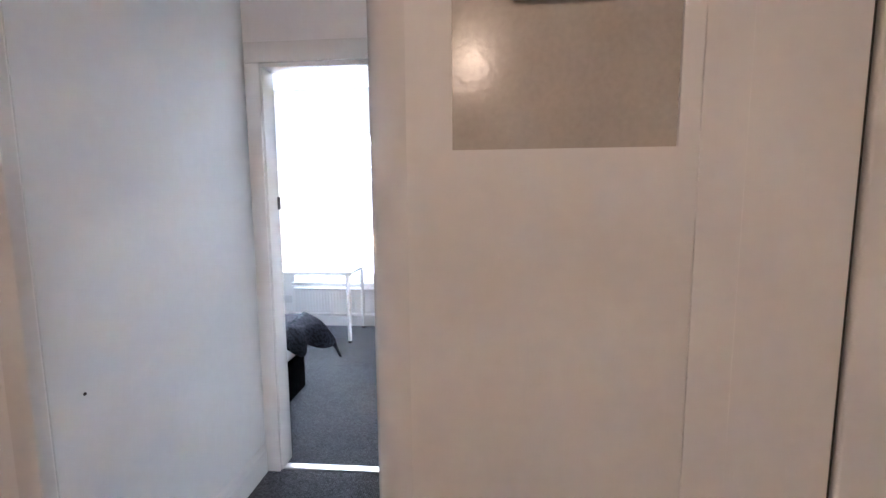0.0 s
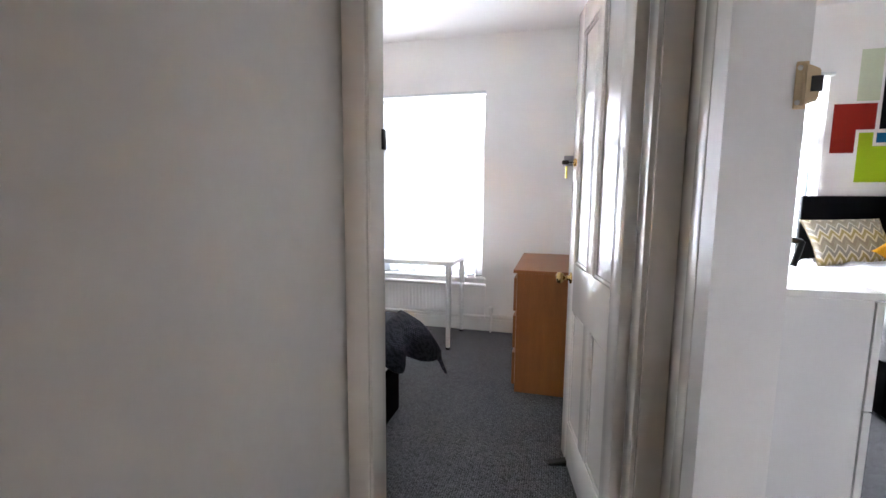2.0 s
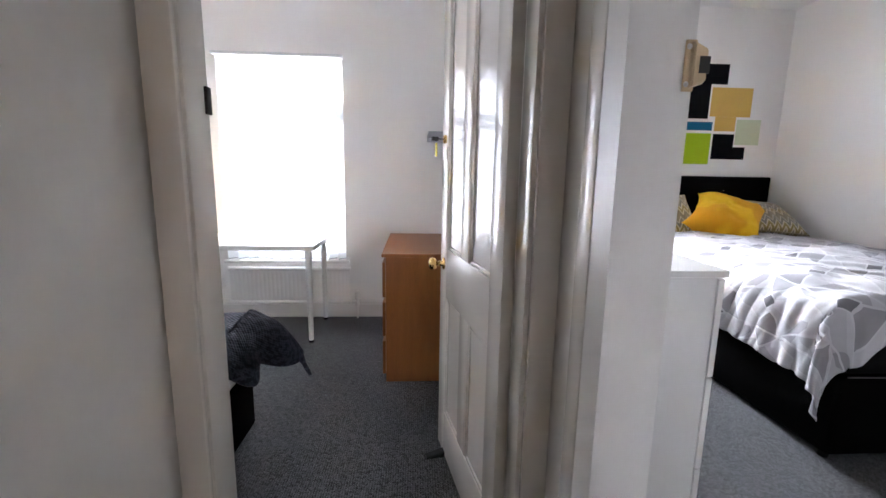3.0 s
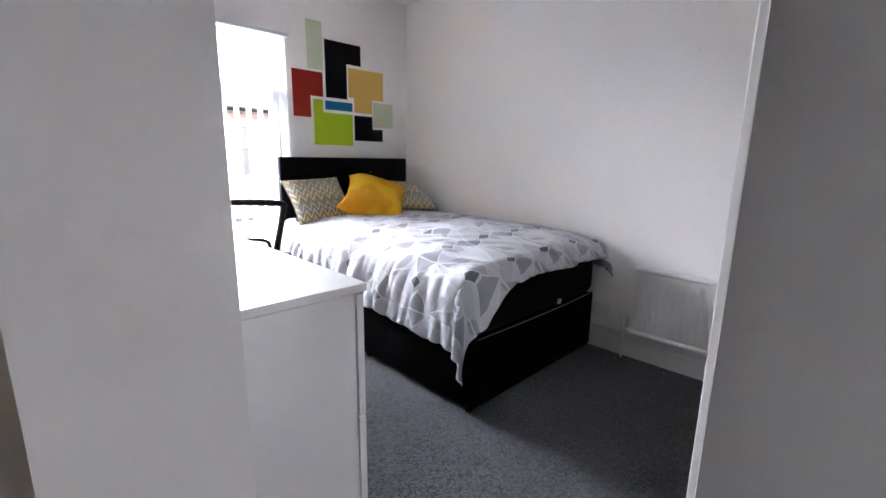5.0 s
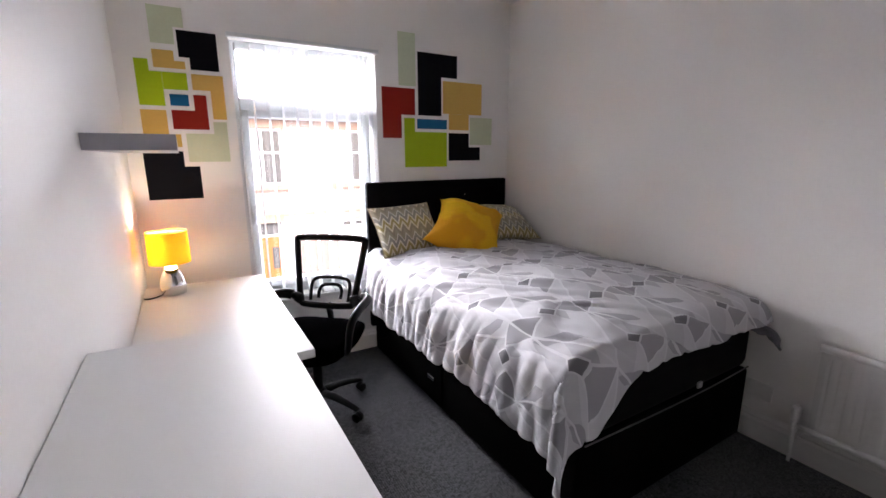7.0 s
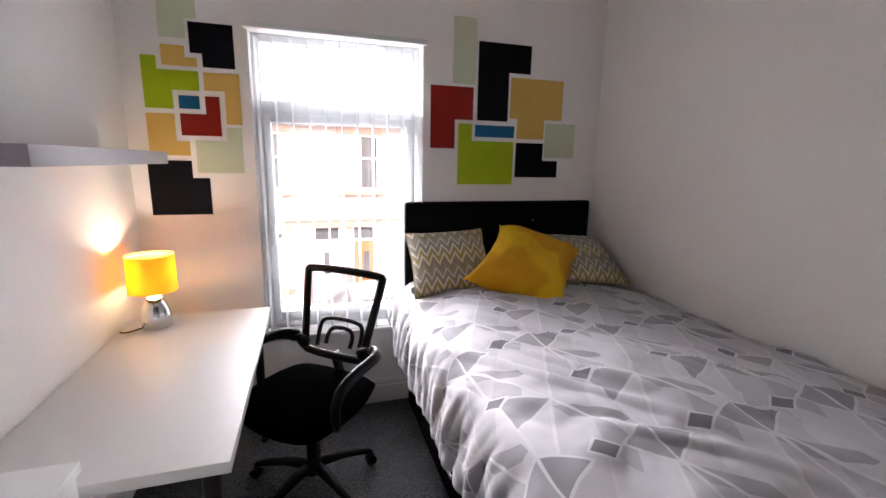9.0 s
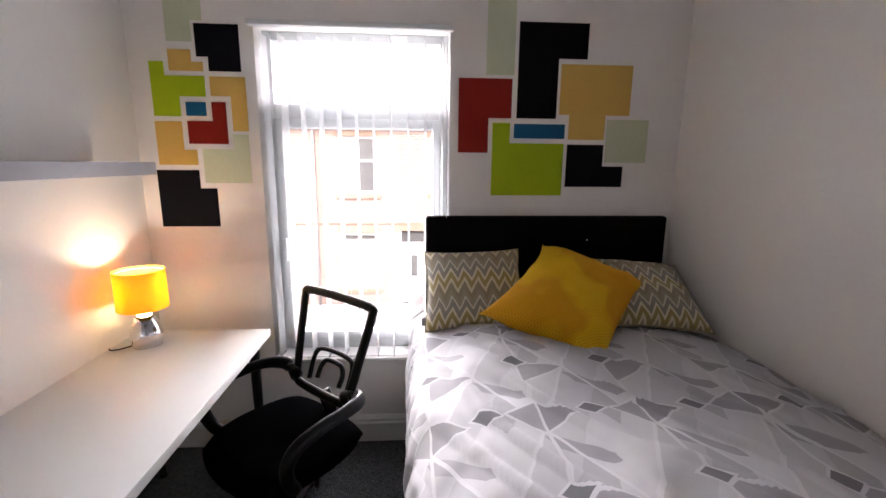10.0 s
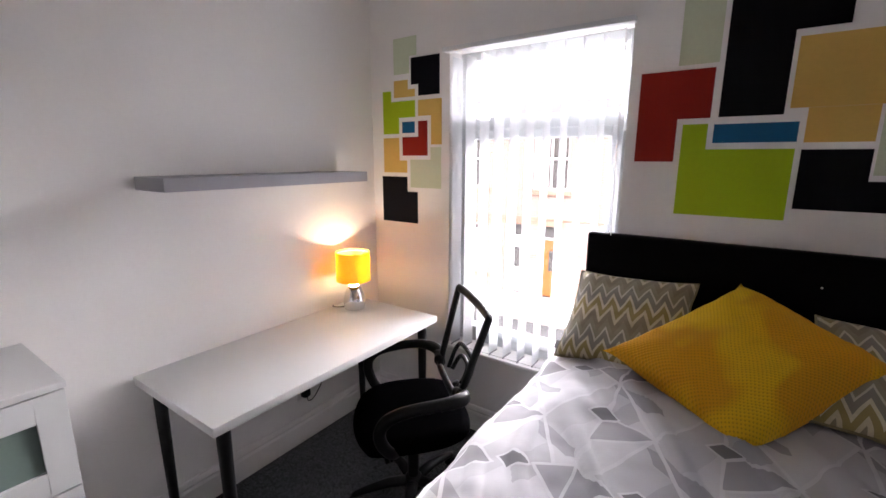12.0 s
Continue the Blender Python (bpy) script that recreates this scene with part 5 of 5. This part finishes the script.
setting("pavement", boxes((-40, 40, 3.9, 6.2, G - 0.1, G + 0.02), bevel=0.02), M["pavement"], "concrete pavement with a kerb", "pavement")


def terrace_house(x, door_mat, label, first):
    """One house of the brick terrace opposite, 5.6 m wide, with stone heads and sills."""
    h = thing("terrace_house", (x, 15.0, G), label, "house", "terrace opposite")
    top = 2.75
    wins = ((x + 0.31, x + 1.47, 0.58, 2.28), (x + 3.11, x + 4.3, 0.58, 2.28), (x + 0.31, x + 1.47, -2.45, -0.68))
    doors = ((x + 2.15, x + 3.05), (x + 3.4, x + 4.15))
    cuts = sorted({x, x + 5.6, *(v for w in wins for v in w[:2]), *(v for d in doors for v in d)})
    rows = []
    for a, b in zip(cuts, cuts[1:]):
        mid = (a + b) / 2
        holes = [(w[2], w[3]) for w in wins if w[0] < mid < w[1]] + [(G, -0.6) for d in doors if d[0] < mid < d[1]]
        z = G
        for lo, hi in sorted(holes):
            if lo > z:
                rows.append((a, b, 15.0, 15.3, z, lo))
            z = hi
        rows.append((a, b, 15.0, 15.3, z, top))
    wall = part("wall", boxes(*rows), M["brick"], h, "sunlit brick front", placed=True)
    for w in wins:
        p = part("window", boxes((w[0], w[0] + 0.07, 15.08, 15.15, w[2], w[3]), (w[1] - 0.07, w[1], 15.08, 15.15, w[2], w[3]), (w[0] + 0.07, w[1] - 0.07, 15.08, 15.15, w[2], w[2] + 0.07), (w[0] + 0.07, w[1] - 0.07, 15.08, 15.15, w[3] - 0.07, w[3]), ((w[0] + w[1]) / 2 - 0.035, (w[0] + w[1]) / 2 + 0.035, 15.08, 15.15, w[2] + 0.07, w[3] - 0.07), (w[0] + 0.07, w[1] - 0.07, 15.075, 15.145, (w[2] + w[3]) / 2 + 0.1, (w[2] + w[3]) / 2 + 0.17)), M["upvc"], h, placed=True)
        part("pane", boxes((w[0] + 0.05, w[1] - 0.05, 15.11, 15.12, w[2] + 0.05, w[3] - 0.05)), M["dark_glass"], p, placed=True)
        low = w[2] < 0
        part("net_curtain", boxes((w[0] + 0.07, w[1] - 0.07 if low else w[0] + 0.5, 15.095, 15.105, w[2] + 0.07, w[3] - (0.2 if low else 0.07))), M["net"], p, "white net curtain", placed=True)
        part("sill", boxes((w[0] - 0.1, w[1] + 0.1, 14.92, 15.1, w[2] - 0.16, w[2] - 0.01), bevel=0.01), M["stone"], p, placed=True)
        part("lintel", boxes((w[0] - 0.12, w[1] + 0.12, 14.985, 15.1, w[3] + 0.01, w[3] + 0.24), bevel=0.005), M["stone"], p, placed=True)
    for k, d in enumerate(doors):
        mt = (M["upvc"], door_mat)[k]
        dp = part("door", boxes((d[0] + 0.06, d[1] - 0.06, 15.1, 15.15, G + 0.02, -1.05), bevel=0.01), mt, h, placed=True)
        part("fanlight", boxes((d[0] + 0.06, d[1] - 0.06, 15.11, 15.13, -0.98, -0.62)), M["dark_glass"], h, placed=True)
        part("door_pane", boxes((d[0] + 0.36, d[0] + 0.56, 15.08, 15.099, -2.1, -1.4)), M["dark_glass"], dp, placed=True)
        part("door_frame", boxes((d[0], d[0] + 0.06, 15.07, 15.16, G, -0.6), (d[1] - 0.06, d[1], 15.07, 15.16, G, -0.6), (d[0] + 0.06, d[1] - 0.06, 15.07, 15.16, -1.05, -0.98)), M["upvc"], h, placed=True)
    part("door_lintel", boxes((x + 2.0, x + 4.3, 14.985, 15.1, -0.59, -0.38), bevel=0.005), M["stone"], h, placed=True)
    part("string_course", boxes((x, x + 5.6, 14.96, 15.1, -0.375, -0.32), bevel=0.008), M["stone"], h, "thin stone band", placed=True)
    bm = bmesh.new()
    pts = [(14.7, top), (18.5, top + 1.25), (18.5, top + 1.37), (14.66, top + 0.11)]
    ends = [[bm.verts.new((xx, yy, zz)) for yy, zz in pts] for xx in (x, x + 5.6)]
    for j in range(4):
        bm.faces.new((ends[0][j], ends[0][(j + 1) % 4], ends[1][(j + 1) % 4], ends[1][j]))
    bm.faces.new(ends[0])
    bm.faces.new(ends[1][::-1])
    part("roof", bm, M["slate"], h, "slate roof", placed=True)
    part("gutter", tube(bmesh.new(), [(x, 14.72, top - 0.06), (x + 5.6, 14.72, top - 0.06)], 0.06, 8), M["black_plastic"], h, placed=True, smooth=True)
    part("drainpipe", tube(bmesh.new(), [(x - 0.4 + 0.02 if first else x + 5.2, 14.93, top - 0.1), (x - 0.4 + 0.02 if first else x + 5.2, 14.93, G)], 0.04, 10), M["piping_grey"], h, placed=True, smooth=True)
    return h


for i, k in enumerate((-12.5, -6.9, -1.3, 4.3, 9.9)):
    terrace_house(k, M["orange_door"] if i != 3 else M["red_door"], "red-brown brick terraced house with stone sills and " + ("an orange door" if i != 3 else "a red door"), False)


def parked_car(m):
    c = thing("parked_car", m, "silver hatchback parked at the kerb", "car")
    side = ((-2.0, 0.42), (-2.02, 0.62), (-1.9, 0.78), (-1.15, 0.92), (-0.55, 1.34), (-0.2, 1.44), (0.7, 1.46), (1.35, 1.36), (1.85, 1.0), (1.98, 0.9), (2.0, 0.45), (1.7, 0.28), (-1.7, 0.28))
    bm = bmesh.new()
    ends = []
    for y, sc in ((-0.84, 0.0), (-0.8, 1.0), (0.8, 1.0), (0.84, 0.0)):
        row = []
        for x, z in side:
            tuck = 0.16 * max(0.0, (z - 0.9) / 0.5)
            yy = y - math.copysign(tuck, y)
            row.append(bm.verts.new((x * (0.985 if sc == 0 else 1), yy, z)))
        ends.append(row)
    k = len(side)
    for p, q in zip(ends, ends[1:]):
        for j in range(k):
            bm.faces.new((p[j], p[(j + 1) % k], q[(j + 1) % k], q[j]))
    bm.faces.new(ends[0])
    bm.faces.new(ends[-1][::-1])
    part("body", bm, M["car_paint"], c, smooth="edges")
    glass = bmesh.new()
    for quad in (((-1.12, -0.66, 0.95), (-1.12, 0.66, 0.95), (-0.58, 0.6, 1.34), (-0.58, -0.6, 1.34)), ((1.82, -0.62, 1.04), (1.82, 0.62, 1.04), (1.42, 0.58, 1.34), (1.42, -0.58, 1.34))):
        off = Vector((-0.015 if quad[0][0] < 0 else 0.02, 0, 0.02))
        glass.faces.new([glass.verts.new(Vector(p) + off) for p in quad])
    part("windscreen", glass, M["dark_glass"], c)
    for y in (-1, 1):
        sg = bmesh.new()
        for quad in (((-0.85, 0.93), (0.1, 0.95), (0.1, 1.36), (-0.45, 1.33)), ((0.18, 0.95), (1.45, 0.98), (1.2, 1.33), (0.18, 1.37))):
            sg.faces.new([sg.verts.new((x, y * (0.85 - 0.16 * max(0, (z - 0.9) / 0.5)), z)) for x, z in quad])
        part("side_window", sg, M["dark_glass"], c)
        for x in (-1.3, 1.25):
            wh = part("wheel", lathe(bmesh.new(), [(0.19, -0.1), (0.3, -0.1), (0.31, -0.05), (0.31, 0.05), (0.3, 0.1), (0.19, 0.1)], (x, y * 0.76, 0.31), 24, "y"), M["tyre"], c, smooth="edges")
            part("rim", lathe(bmesh.new(), [(0.0, -0.105), (0.18, -0.102), (0.19, -0.09), (0.19, 0.09), (0.18, 0.102), (0.0, 0.105)], (x, y * 0.76, 0.31), 20, "y"), M["chrome"], wh, smooth="edges")
        part("wing_mirror", boxes((-0.95, -0.8, y * 0.86 - 0.07, y * 0.86 + 0.07, 0.95, 1.07), bevel=0.03), M["car_paint"], c, smooth="edges")
    for y in (-0.55, 0.55):
        part("headlight", boxes((-1.99, -1.83, y - 0.18, y + 0.18, 0.63, 0.76), bevel=0.03), M["chrome"], c)


parked_car(pose(2.3, 11.75, G - 0.1))
